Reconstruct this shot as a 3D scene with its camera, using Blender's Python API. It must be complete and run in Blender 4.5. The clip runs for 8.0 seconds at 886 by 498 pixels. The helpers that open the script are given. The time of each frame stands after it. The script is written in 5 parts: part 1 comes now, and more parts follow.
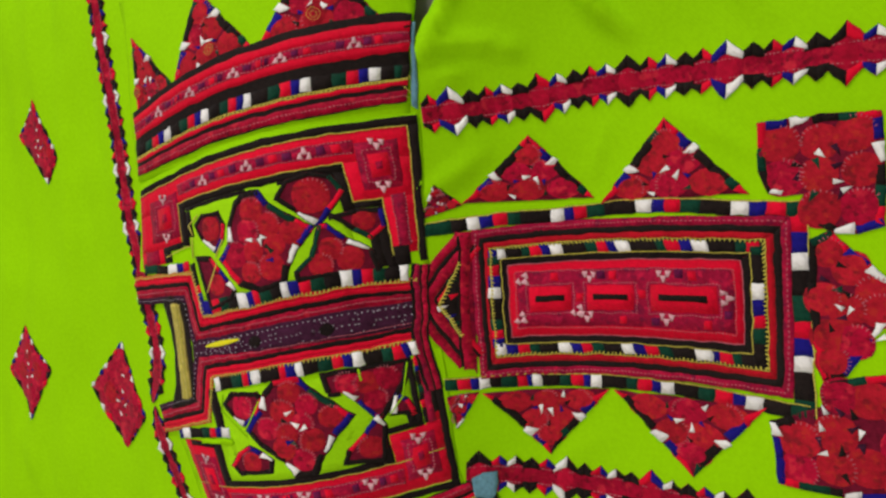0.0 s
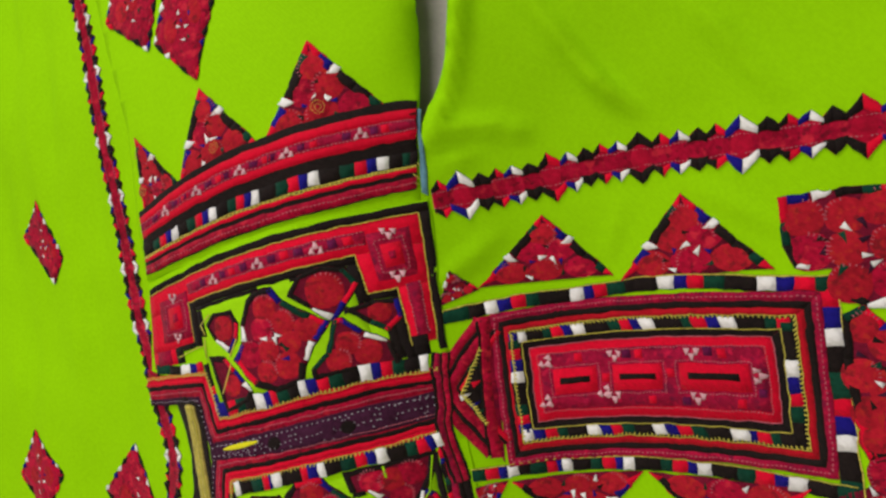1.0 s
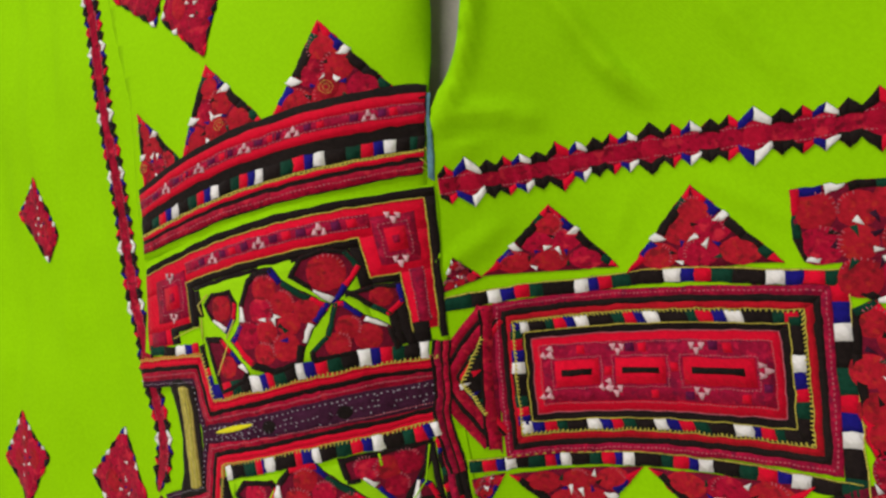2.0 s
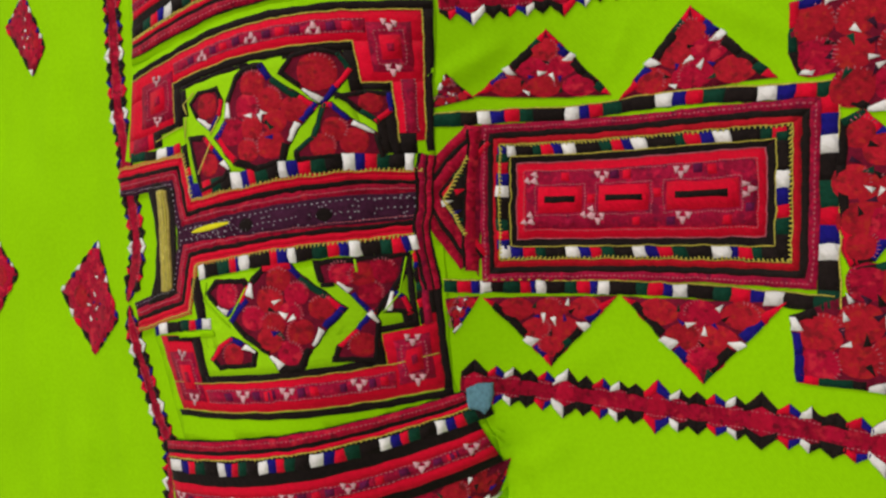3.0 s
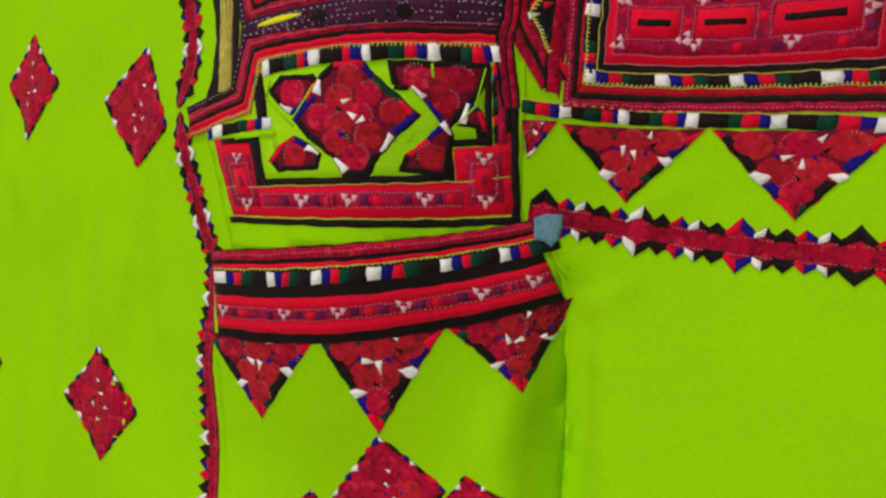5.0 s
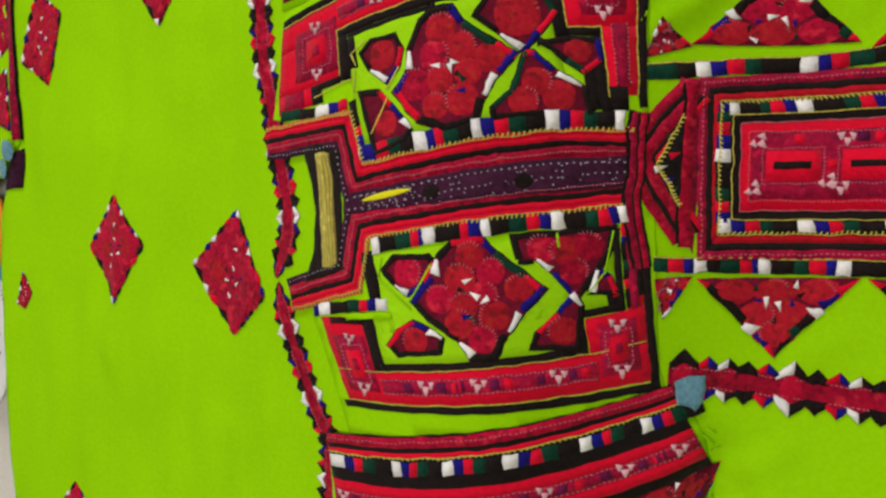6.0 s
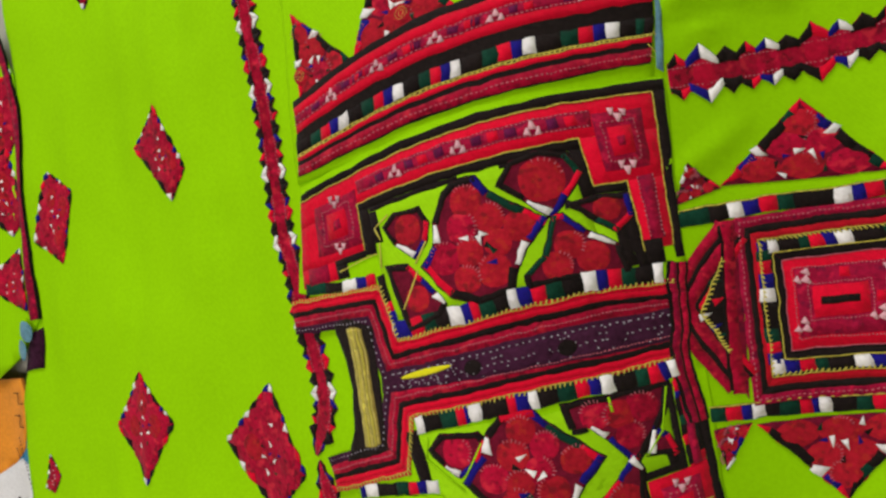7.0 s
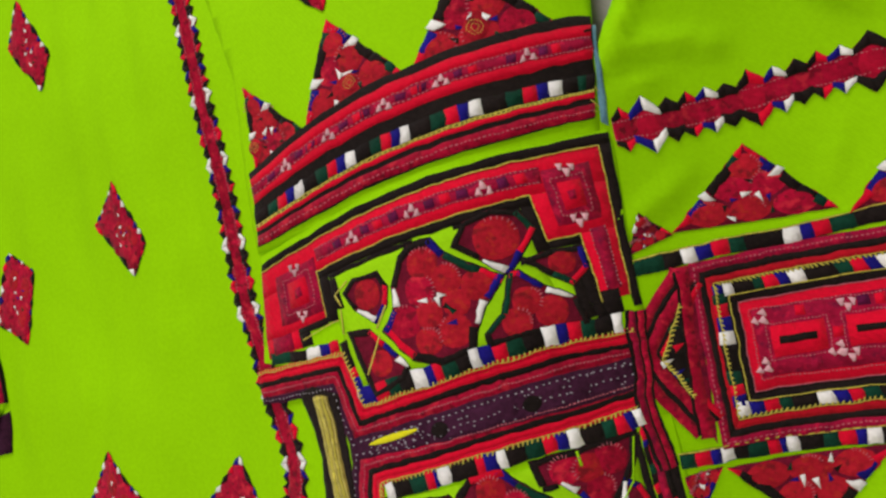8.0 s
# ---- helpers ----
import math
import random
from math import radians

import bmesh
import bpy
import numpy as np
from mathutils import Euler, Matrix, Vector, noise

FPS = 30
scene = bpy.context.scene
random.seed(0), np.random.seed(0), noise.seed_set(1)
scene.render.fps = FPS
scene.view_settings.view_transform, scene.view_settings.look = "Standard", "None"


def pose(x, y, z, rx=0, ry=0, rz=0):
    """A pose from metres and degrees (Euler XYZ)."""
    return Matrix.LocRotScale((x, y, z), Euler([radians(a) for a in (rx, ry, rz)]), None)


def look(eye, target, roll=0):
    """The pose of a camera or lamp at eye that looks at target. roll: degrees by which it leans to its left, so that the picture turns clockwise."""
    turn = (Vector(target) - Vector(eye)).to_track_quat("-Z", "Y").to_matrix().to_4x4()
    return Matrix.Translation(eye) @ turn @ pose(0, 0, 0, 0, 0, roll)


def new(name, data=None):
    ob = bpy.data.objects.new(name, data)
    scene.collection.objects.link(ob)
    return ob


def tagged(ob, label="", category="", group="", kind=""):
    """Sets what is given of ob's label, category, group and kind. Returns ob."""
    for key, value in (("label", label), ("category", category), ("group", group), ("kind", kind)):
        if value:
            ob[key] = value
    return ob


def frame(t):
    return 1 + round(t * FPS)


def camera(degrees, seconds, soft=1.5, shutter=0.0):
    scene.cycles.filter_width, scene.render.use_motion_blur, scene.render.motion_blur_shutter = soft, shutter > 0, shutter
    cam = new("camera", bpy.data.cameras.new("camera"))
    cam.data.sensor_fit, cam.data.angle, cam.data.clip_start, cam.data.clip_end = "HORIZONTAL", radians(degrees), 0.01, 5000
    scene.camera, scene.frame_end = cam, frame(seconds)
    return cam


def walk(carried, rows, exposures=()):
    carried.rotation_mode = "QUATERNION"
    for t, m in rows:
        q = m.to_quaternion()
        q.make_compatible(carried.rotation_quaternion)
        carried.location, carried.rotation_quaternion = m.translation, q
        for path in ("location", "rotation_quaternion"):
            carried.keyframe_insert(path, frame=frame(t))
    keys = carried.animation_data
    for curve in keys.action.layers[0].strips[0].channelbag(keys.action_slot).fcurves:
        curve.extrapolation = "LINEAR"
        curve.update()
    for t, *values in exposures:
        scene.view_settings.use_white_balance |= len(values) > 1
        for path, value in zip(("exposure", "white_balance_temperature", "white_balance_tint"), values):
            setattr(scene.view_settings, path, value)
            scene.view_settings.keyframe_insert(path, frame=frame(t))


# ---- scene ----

cam = camera(60.4, 8.0, soft=2.5)
PATH = [
    (0, 0.2746, 0.0702, 0.6752, -2.43, 20.49, -2.39),
    (0.5, 0.2640, 0.0989, 0.6700, -1.73, 20.58, -4.55),
    (1, 0.2581, 0.1134, 0.6653, -0.59, 20.45, -6.05),
    (1.2, 0.2568, 0.1141, 0.6615, 0.24, 20.56, -6.18),
    (2.3, 0.2352, 0.0556, 0.6609, 1.32, 19.20, -2.36),
    (2.5, 0.2329, 0.0211, 0.6591, 1.44, 18.87, -1.24),
    (3, 0.2319, -0.0644, 0.6539, 1.66, 18.30, 1.31),
    (3.5, 0.2229, -0.1502, 0.6467, 2.27, 17.02, 3.85),
    (4, 0.2194, -0.2052, 0.6368, 2.05, 16.86, 6.39),
    (4.2, 0.2153, -0.2152, 0.6340, 1.47, 16.86, 7.01),
    (5.3, 0.1315, -0.1699, 0.6329, 0.22, 18.76, 6.17),
    (5.5, 0.1058, -0.1353, 0.6270, -0.26, 19.25, 5.14),
    (6, 0.0639, -0.0667, 0.6166, -0.22, 20.18, 1.90),
    (6.5, 0.0449, -0.0104, 0.6107, 0.38, 20.60, -1.49),
    (7, 0.0353, 0.0251, 0.6099, 1.77, 20.57, -4.66),
    (7.5, 0.0406, 0.0541, 0.6068, 2.52, 20.21, -7.46),
    (8, 0.0564, 0.0357, 0.6073, 3.87, 19.49, -8.42),
]
walk(cam, [(t, pose(x, y, z, rx, ry, rz)) for t, x, y, z, rx, ry, rz in PATH])

# ---- world and light: a closed room, daylight from one assumed wide window and an added overhead fill ----
world = bpy.data.worlds.new("world")
scene.world = world
world.use_nodes = True
wn = world.node_tree.nodes
sky = wn.new("ShaderNodeTexSky")
sky.sky_type, sky.sun_disc = "NISHITA", False
sky.sun_elevation, sky.sun_rotation = radians(50), radians(0)
world.node_tree.links.new(sky.outputs[0], wn["Background"].inputs[0])
wn["Background"].inputs[1].default_value = 0.1


def area_lamp(name, m, sx, sy, watts, colour):
    data = bpy.data.lights.new(name, "AREA")
    data.shape, data.size, data.size_y, data.energy, data.color = "RECTANGLE", sx, sy, watts, colour
    ob = new(name, data)
    ob.matrix_world = m
    return ob


# area lamp in place of daylight from an assumed window out of view
area_lamp("window_daylight", look((-0.60, 1.98, 1.32), (-0.2, 0.0, 0.0)), 1.3, 0.9, 39, (1.0, 0.98, 0.95))
# fill added overhead to brighten the lower side; the room has no such lamp
area_lamp("ceiling_lamp_light", look((-0.40, -0.75, 1.98), (-0.40, -0.75, 0.0)), 0.9, 0.9, 27, (1.0, 0.97, 0.92))
scene.view_settings.exposure = 0.0


# ---- materials ----
def cloth_material(name, colour, dark=0.75, weave=1400.0, rough=0.85, bump=0.25, sheen=0.15, patch=9.0, speck=None, threads=0.0):
    """Woven or stitched cloth: slow tone changes, fine thread relief, thread by thread colour change."""
    mat = bpy.data.materials.new(name)
    mat.use_nodes = True
    nt = mat.node_tree
    n, l = nt.nodes, nt.links
    bsdf = n["Principled BSDF"]
    bsdf.inputs["Roughness"].default_value = rough
    bsdf.inputs["Specular IOR Level"].default_value = 0.06
    bsdf.inputs["Sheen Weight"].default_value = sheen
    bsdf.inputs["Sheen Roughness"].default_value = 0.5
    co = n.new("ShaderNodeTexCoord")
    slow = n.new("ShaderNodeTexNoise")
    slow.inputs["Scale"].default_value, slow.inputs["Detail"].default_value = patch, 3.0
    fine = n.new("ShaderNodeTexNoise")
    fine.inputs["Scale"].default_value, fine.inputs["Detail"].default_value = 260.0, 4.0
    info = n.new("ShaderNodeObjectInfo")
    l.new(co.outputs["Object"], slow.inputs["Vector"])
    l.new(co.outputs["Object"], fine.inputs["Vector"])
    mix = n.new("ShaderNodeMix")
    mix.data_type = "RGBA"
    mix.inputs["A"].default_value = (*[c * dark for c in colour], 1)
    mix.inputs["B"].default_value = (*colour, 1)
    add = n.new("ShaderNodeMath")
    add.operation = "MULTIPLY_ADD"
    add.inputs[1].default_value = 0.55
    half = n.new("ShaderNodeMath")
    half.operation = "MULTIPLY"
    half.inputs[1].default_value = 0.55
    l.new(fine.outputs["Fac"], half.inputs[0])
    l.new(slow.outputs["Fac"], add.inputs[0])
    l.new(half.outputs[0], add.inputs[2])
    ramp = n.new("ShaderNodeMapRange")
    ramp.inputs["From Min"].default_value, ramp.inputs["From Max"].default_value = 0.35, 0.72
    l.new(add.outputs[0], ramp.inputs["Value"])
    l.new(ramp.outputs["Result"], mix.inputs["Factor"])
    hsv = n.new("ShaderNodeHueSaturation")
    rnd = n.new("ShaderNodeMapRange")
    rnd.inputs["To Min"].default_value, rnd.inputs["To Max"].default_value = 0.88, 1.1
    l.new(info.outputs["Random"], rnd.inputs["Value"])
    if threads:
        l.new(rnd.outputs["Result"], hsv.inputs["Value"])
    out = mix.outputs["Result"]
    for k, tint in enumerate(speck or ()):
        sn = n.new("ShaderNodeTexNoise")
        sn.inputs["Scale"].default_value, sn.inputs["Detail"].default_value = 170.0 - 60 * k, 3.0
        shift = n.new("ShaderNodeVectorMath")
        shift.inputs[1].default_value = (3.1 * k, 1.7 * k, 0.4)
        l.new(co.outputs["Object"], shift.inputs[0])
        l.new(shift.outputs[0], sn.inputs["Vector"])
        cut = n.new("ShaderNodeMapRange")
        cut.inputs["From Min"].default_value, cut.inputs["From Max"].default_value = 0.56, 0.66
        cut.inputs["To Max"].default_value = 0.75
        l.new(sn.outputs["Fac"], cut.inputs["Value"])
        m2 = n.new("ShaderNodeMix")
        m2.data_type = "RGBA"
        m2.inputs["B"].default_value = (*tint, 1)
        l.new(cut.outputs["Result"], m2.inputs["Factor"])
        l.new(out, m2.inputs["A"])
        out = m2.outputs["Result"]
    l.new(out, hsv.inputs["Color"])
    l.new(hsv.outputs["Color"], bsdf.inputs["Base Color"])
    wave = n.new("ShaderNodeTexWave")
    wave.bands_direction = "DIAGONAL"
    wave.inputs["Scale"].default_value = weave / 20.0
    wave.inputs["Distortion"].default_value = 6.0
    wave.inputs["Detail"].default_value = 2.0
    wave.inputs["Detail Scale"].default_value = 2.0
    l.new(co.outputs["Object"], wave.inputs["Vector"])
    blend = n.new("ShaderNodeMath")
    blend.operation = "ADD"
    l.new(wave.outputs["Fac"], blend.inputs[0])
    l.new(fine.outputs["Fac"], blend.inputs[1])
    bp = n.new("ShaderNodeBump")
    bp.inputs["Strength"].default_value, bp.inputs["Distance"].default_value = bump, 0.0006
    l.new(blend.outputs[0], bp.inputs["Height"])
    l.new(bp.outputs["Normal"], bsdf.inputs["Normal"])
    return mat


GREEN = cloth_material("lime_cotton", (0.275, 0.585, 0.0), dark=0.86, weave=2600, patch=4.0, bump=0.12, sheen=0.0)
GREEN2 = cloth_material("lime_cotton_worn", (0.275, 0.585, 0.0), dark=0.87, weave=2600, patch=5.0, bump=0.12, sheen=0.0)
SHEET = cloth_material("beige_bed_sheet", (0.60, 0.56, 0.50), dark=0.85, weave=2000, bump=0.15)
COL = {
    "k": cloth_material("black_thread", (0.017, 0.011, 0.010), dark=0.4, threads=1, bump=0.5, sheen=0.03),
    "g": cloth_material("dark_green_thread", (0.006, 0.05, 0.028), dark=0.5, threads=1, bump=0.5, sheen=0.03),
    "r": cloth_material("scarlet_thread", (0.70, 0.003, 0.026), dark=0.7, threads=1, bump=0.5, sheen=0.05),
    "m": cloth_material("crimson_thread", (0.46, 0.004, 0.034), dark=0.42, threads=1, bump=0.45, patch=45.0, sheen=0.05, speck=((0.10, 0.004, 0.012), (0.55, 0.02, 0.04))),
    "o": cloth_material("madder_thread", (0.46, 0.010, 0.024), dark=0.5, threads=1, bump=0.55, patch=70.0, sheen=0.05, speck=((0.40, 0.022, 0.016), (0.13, 0.008, 0.012))),
    "d": cloth_material("maroon_thread", (0.38, 0.006, 0.042), dark=0.5, threads=1, bump=0.5, patch=60.0, sheen=0.04, speck=((0.55, 0.01, 0.05), (0.13, 0.006, 0.03))),
    "x": cloth_material("plum_thread", (0.14, 0.008, 0.06), dark=0.5, threads=1, bump=0.5, patch=60.0, sheen=0.04),
    "e": cloth_material("oxblood_thread", (0.17, 0.006, 0.024), dark=0.45, threads=1, bump=0.5, patch=60.0, sheen=0.04),
    "s": cloth_material("cherry_thread", (0.46, 0.004, 0.030), dark=0.55, threads=1, bump=0.45, patch=60.0, sheen=0.05),
    "n": cloth_material("brick_red_thread", (0.46, 0.006, 0.016), dark=0.55, threads=1, bump=0.5, patch=50.0, sheen=0.05),
    "b": cloth_material("royal_blue_thread", (0.012, 0.008, 0.19), dark=0.6, threads=1, bump=0.5, sheen=0.03),
    "w": cloth_material("white_thread", (0.78, 0.74, 0.72), dark=0.85, threads=1, bump=0.5),
    "y": cloth_material("yellow_thread", (0.60, 0.50, 0.07), dark=0.65, threads=1, bump=0.4),
    "u": cloth_material("purple_thread", (0.055, 0.012, 0.035), dark=0.35, threads=1, bump=0.6, patch=60.0, sheen=0.03),
    "p": cloth_material("pink_thread", (0.72, 0.38, 0.42), dark=0.6, threads=1, bump=0.4),
    "q": cloth_material("rose_thread", (0.52, 0.12, 0.16), dark=0.6, threads=1, bump=0.4, patch=80.0),
    "v": cloth_material("lilac_thread", (0.45, 0.40, 0.46), dark=0.6, threads=1, bump=0.4),
    "l": cloth_material("lime_thread", (0.30, 0.60, 0.004), dark=0.85, bump=0.3, sheen=0.0),
}
NAME = {"k": "black", "g": "green", "r": "scarlet", "m": "crimson", "o": "madder", "d": "maroon", "x": "plum", "e": "oxblood", "s": "cherry", "n": "brick_red", "b": "blue", "w": "white", "y": "yellow", "u": "purple", "p": "pink", "q": "rose", "v": "lilac", "l": "lime"}
GOLD = cloth_material("gold_thread", (0.80, 0.66, 0.14), dark=0.55, rough=0.45, bump=0.9, weave=3600, patch=120.0)
TEAL = cloth_material("teal_binding", (0.13, 0.28, 0.36), dark=0.5, patch=60.0, bump=0.5)
ORANGE = cloth_material("orange_cotton", (0.75, 0.26, 0.02), dark=0.75, bump=0.3, patch=40.0)
PALE = cloth_material("white_eyelet_cotton", (0.68, 0.66, 0.66), dark=0.85, bump=0.3)
BLUE = cloth_material("blue_cotton", (0.02, 0.20, 0.36), dark=0.8, bump=0.3)


def plaster(name, colour):
    mat = bpy.data.materials.new(name)
    mat.use_nodes = True
    n, l = mat.node_tree.nodes, mat.node_tree.links
    no = n.new("ShaderNodeTexNoise")
    no.inputs["Scale"].default_value = 3.0
    mix = n.new("ShaderNodeMix")
    mix.data_type = "RGBA"
    mix.inputs["A"].default_value = (*[c * 0.88 for c in colour], 1)
    mix.inputs["B"].default_value = (*colour, 1)
    l.new(no.outputs["Fac"], mix.inputs["Factor"])
    l.new(mix.outputs["Result"], n["Principled BSDF"].inputs["Base Color"])
    n["Principled BSDF"].inputs["Roughness"].default_value = 0.9
    return mat


WALL = plaster("wall_paint", (0.50, 0.48, 0.44))
WOOD = plaster("bed_wood", (0.22, 0.12, 0.06))
TILE = plaster("floor_tile", (0.45, 0.42, 0.38))


# ---- the lie of the cloth ----
BUMPS = [
    (-0.12, -0.06, 0.12, 0.0278),
    (-0.12, 0.14, 0.12, 0.0443),
    (0.08, 0.13, 0.12, -0.0657),
    (0.08, -0.15, 0.12, -0.0674),
    (0.25, 0, 0.15, -0.0386),
    (-0.45, 0.1, 0.2, -0.0052),
    (-0.45, -0.2, 0.2, 0.0057),
    (-0.13, -0.28, 0.15, 0.0537),
    (0.22, -0.3, 0.15, -0.0538),
    (0.22, 0.3, 0.15, -0.0343),
    (-0.28, 0.3, 0.13, 0.0280),
    (-0.27, -0.05, 0.07, 0.0048),
    (-0.05, 0.28, 0.1, -0.0044),
    (-0.3, -0.35, 0.12, -0.0249),
    (0, -0.33, 0.1, -0.0309),
]
# creases: start, end, width, height
SKIRT_CREASES = [
    ((0.115, 0.346), (0.175, 0.250), 0.007, 0.0103),
    ((0.158, 0.272), (0.197, 0.234), 0.006, 0.0086),
    ((0.060, 0.372), (0.038, 0.292), 0.009, 0.0172),
    ((0.039, 0.297), (0.014, 0.239), 0.007, 0.0103),
    ((0.008, 0.234), (0.050, 0.245), 0.007, 0.0077),
    ((0.050, 0.245), (0.094, 0.234), 0.007, 0.0077),
    ((0.014, 0.208), (0.050, 0.219), 0.006, 0.0052),
    ((0.250, 0.309), (0.304, 0.225), 0.007, 0.0077),
    ((0.005, 0.102), (0.054, 0.138), 0.007, 0.0069),
    ((0.156, 0.112), (0.173, 0.156), 0.006, 0.0043),
    ((0.242, 0.159), (0.297, 0.119), 0.006, 0.0043),
    ((0.073, -0.273), (0.077, -0.345), 0.008, 0.0121),
]
SLEEVE_CREASES = [
    ((0.077, -0.345), (0.080, -0.432), 0.009, 0.0138),
    ((0.068, -0.266), (0.122, -0.224), 0.007, 0.0061),
    ((0.081, -0.285), (0.115, -0.310), 0.008, 0.0061),
    ((0.053, -0.299), (0.015, -0.392), 0.012, 0.0077),
    ((0.030, -0.341), (0.035, -0.417), 0.010, 0.0052),
    ((0.114, -0.163), (0.161, -0.133), 0.008, 0.0043),
    ((-0.394, -0.257), (-0.381, -0.521), 0.009, 0.0077),
    ((-0.345, -0.172), (-0.330, -0.331), 0.009, 0.0069),
    ((-0.308, -0.282), (-0.305, -0.502), 0.009, 0.0061),
    ((-0.460, -0.160), (-0.466, -0.327), 0.010, 0.0052),
    ((-0.567, -0.174), (-0.535, -0.246), 0.012, 0.0069),
    ((-0.503, -0.193), (-0.516, -0.269), 0.011, 0.0061),
]
SHAWL_CREASES = [
    ((-0.386, -0.200), (-0.400, -0.337), 0.010, 0.0061),
    ((-0.569, 0.079), (-0.590, -0.012), 0.012, 0.0061),
    ((-0.659, -0.152), (-0.654, -0.247), 0.011, 0.0069),
    ((-0.559, -0.170), (-0.572, -0.256), 0.011, 0.0061),
    ((-0.476, -0.152), (-0.473, -0.233), 0.011, 0.0069),
    ((-0.520, 0.402), (-0.507, 0.276), 0.012, 0.0061),
    ((-0.436, 0.274), (-0.444, 0.196), 0.012, 0.0052),
    ((0.065, -0.246), (0.077, -0.373), 0.024, -0.0336),
    ((0.077, -0.373), (0.087, -0.471), 0.030, -0.0432),
    ((0.038, 0.396), (0.014, 0.285), 0.018, -0.0240),
    ((-0.20, -0.46), (0.03, -0.46), 0.110, -0.032),
    ((0.065, -0.277), (0.082, -0.436), 0.006, -0.012),
]
CREASES = [(a, b, w * 0.9, h * 1.5) for a, b, w, h in SKIRT_CREASES] + SLEEVE_CREASES + SHAWL_CREASES


def lie(x, y):
    """Height of the bedding that all the clothes follow."""
    z = 0.0318 + 0.1162 * x + 0.0230 * y
    for a, b, s, h in BUMPS:
        z += h * math.exp(-((x - a) ** 2 + (y - b) ** 2) / (2 * s * s))
    return z


def crease(x, y):
    z = 0.0
    for (ax, ay), (bx, by), w, h in CREASES:
        dx, dy = bx - ax, by - ay
        ll = dx * dx + dy * dy
        t = ((x - ax) * dx + (y - ay) * dy) / ll
        tt = min(1.0, max(0.0, t))
        d2 = (x - ax - tt * dx) ** 2 + (y - ay - tt * dy) ** 2
        if d2 < 16 * w * w:
            z += h * (math.exp(-d2 / (w * w)) - (0.6 if h > 0 else 0.0) * math.exp(-d2 / (0.16 * w * w))) * (0.25 + 0.75 * math.sin(math.pi * min(1, max(0, 0.1 + 0.8 * tt))))
    return z


def height(x, y):
    v = Vector((x * 9, y * 9, 0.3))
    soft = 0.0042 * noise.noise(v * 0.8) + 0.0015 * noise.noise(v * 2.2)
    hang = 1 / (1 + math.exp((x + 0.36) * 40))
    soft += hang * (0.0105 * noise.noise(Vector((x * 24, y * 4.5, 1.7))) + 0.0014 * noise.noise(Vector((x * 60, y * 11, 4.1))))
    return lie(x, y) + soft + crease(x, y)


def wobble(x, y):
    """Hand-stitched unevenness of every outline."""
    p, q = Vector((x * 95, y * 95, 5.5)), Vector((x * 270, y * 270, 9.5))
    return (x + 0.0012 * noise.noise(p) + 0.0007 * noise.noise(q), y + 0.0012 * noise.noise(p + Vector((31, 7, 3))) + 0.0007 * noise.noise(q + Vector((11, 17, 3))))


# ---- mesh helpers ----
def finish(bm, name, mat, parent=None, label="", smooth=True):
    me = bpy.data.meshes.new(name)
    bm.to_mesh(me)
    bm.free()
    me.materials.append(mat)
    if smooth:
        for p in me.polygons:
            p.use_smooth = abs(p.normal.z) > 0.5
    ob = new(name, me)
    ob.parent = parent
    if label:
        ob["label"] = label
    return ob


FLAT = 0.55  # how far stitched layers stand proud of one another


def add_grid(bm, f, u0, v0, u1, v1, z, thick=0.0010, cell=0.006, edge=0.0):
    """A raised piece over the rectangle u0..u1, v0..v1 of the mapping f, its top z above the lie, with sides."""
    z, thick = z * FLAT, thick * FLAT
    a, b, c = f(u0, v0), f(u1, v0), f(u0, v1)
    d = f(u1, v1)
    nu = max(1, int(max(math.dist(a, b), math.dist(c, d)) / cell + 0.5))
    nv = max(1, int(max(math.dist(a, c), math.dist(b, d)) / cell + 0.5))
    rows = []
    for j in range(nv + 1):
        row = []
        for i in range(nu + 1):
            x, y = f(u0 + (u1 - u0) * i / nu, v0 + (v1 - v0) * j / nv)
            x, y = wobble(x, y)
            if edge:
                q = Vector((x * 260, y * 260, z * 900))
                x, y = x + edge * noise.noise(q), y + edge * noise.noise(q + Vector((7, 3, 1)))
            row.append(bm.verts.new((x, y, height(x, y) + z)))
        rows.append(row)
    p, q, r = rows[0][0].co, rows[0][-1].co, rows[-1][0].co
    flip = (q - p).cross(r - p).z < 0
    for j in range(nv):
        for i in range(nu):
            quad = (rows[j][i], rows[j][i + 1], rows[j + 1][i + 1], rows[j + 1][i])
            bm.faces.new(quad[::-1] if flip else quad)
    rim = [rows[0][i] for i in range(nu)] + [rows[j][-1] for j in range(nv)] + [rows[-1][i] for i in range(nu, 0, -1)] + [rows[j][0] for j in range(nv, 0, -1)]
    low = [bm.verts.new((w.co.x, w.co.y, w.co.z - thick)) for w in rim]
    for i in range(len(rim)):
        k = (i + 1) % len(rim)
        quad = (rim[i], low[i], low[k], rim[k])
        bm.faces.new(quad[::-1] if flip else quad)


def piece(name, f, u0, v0, u1, v1, mat, parent, z, thick=0.0010, label="", cell=0.006, edge=0.0):
    bm = bmesh.new()
    add_grid(bm, f, u0, v0, u1, v1, z, thick, cell, edge)
    return finish(bm, name, mat, parent, label)


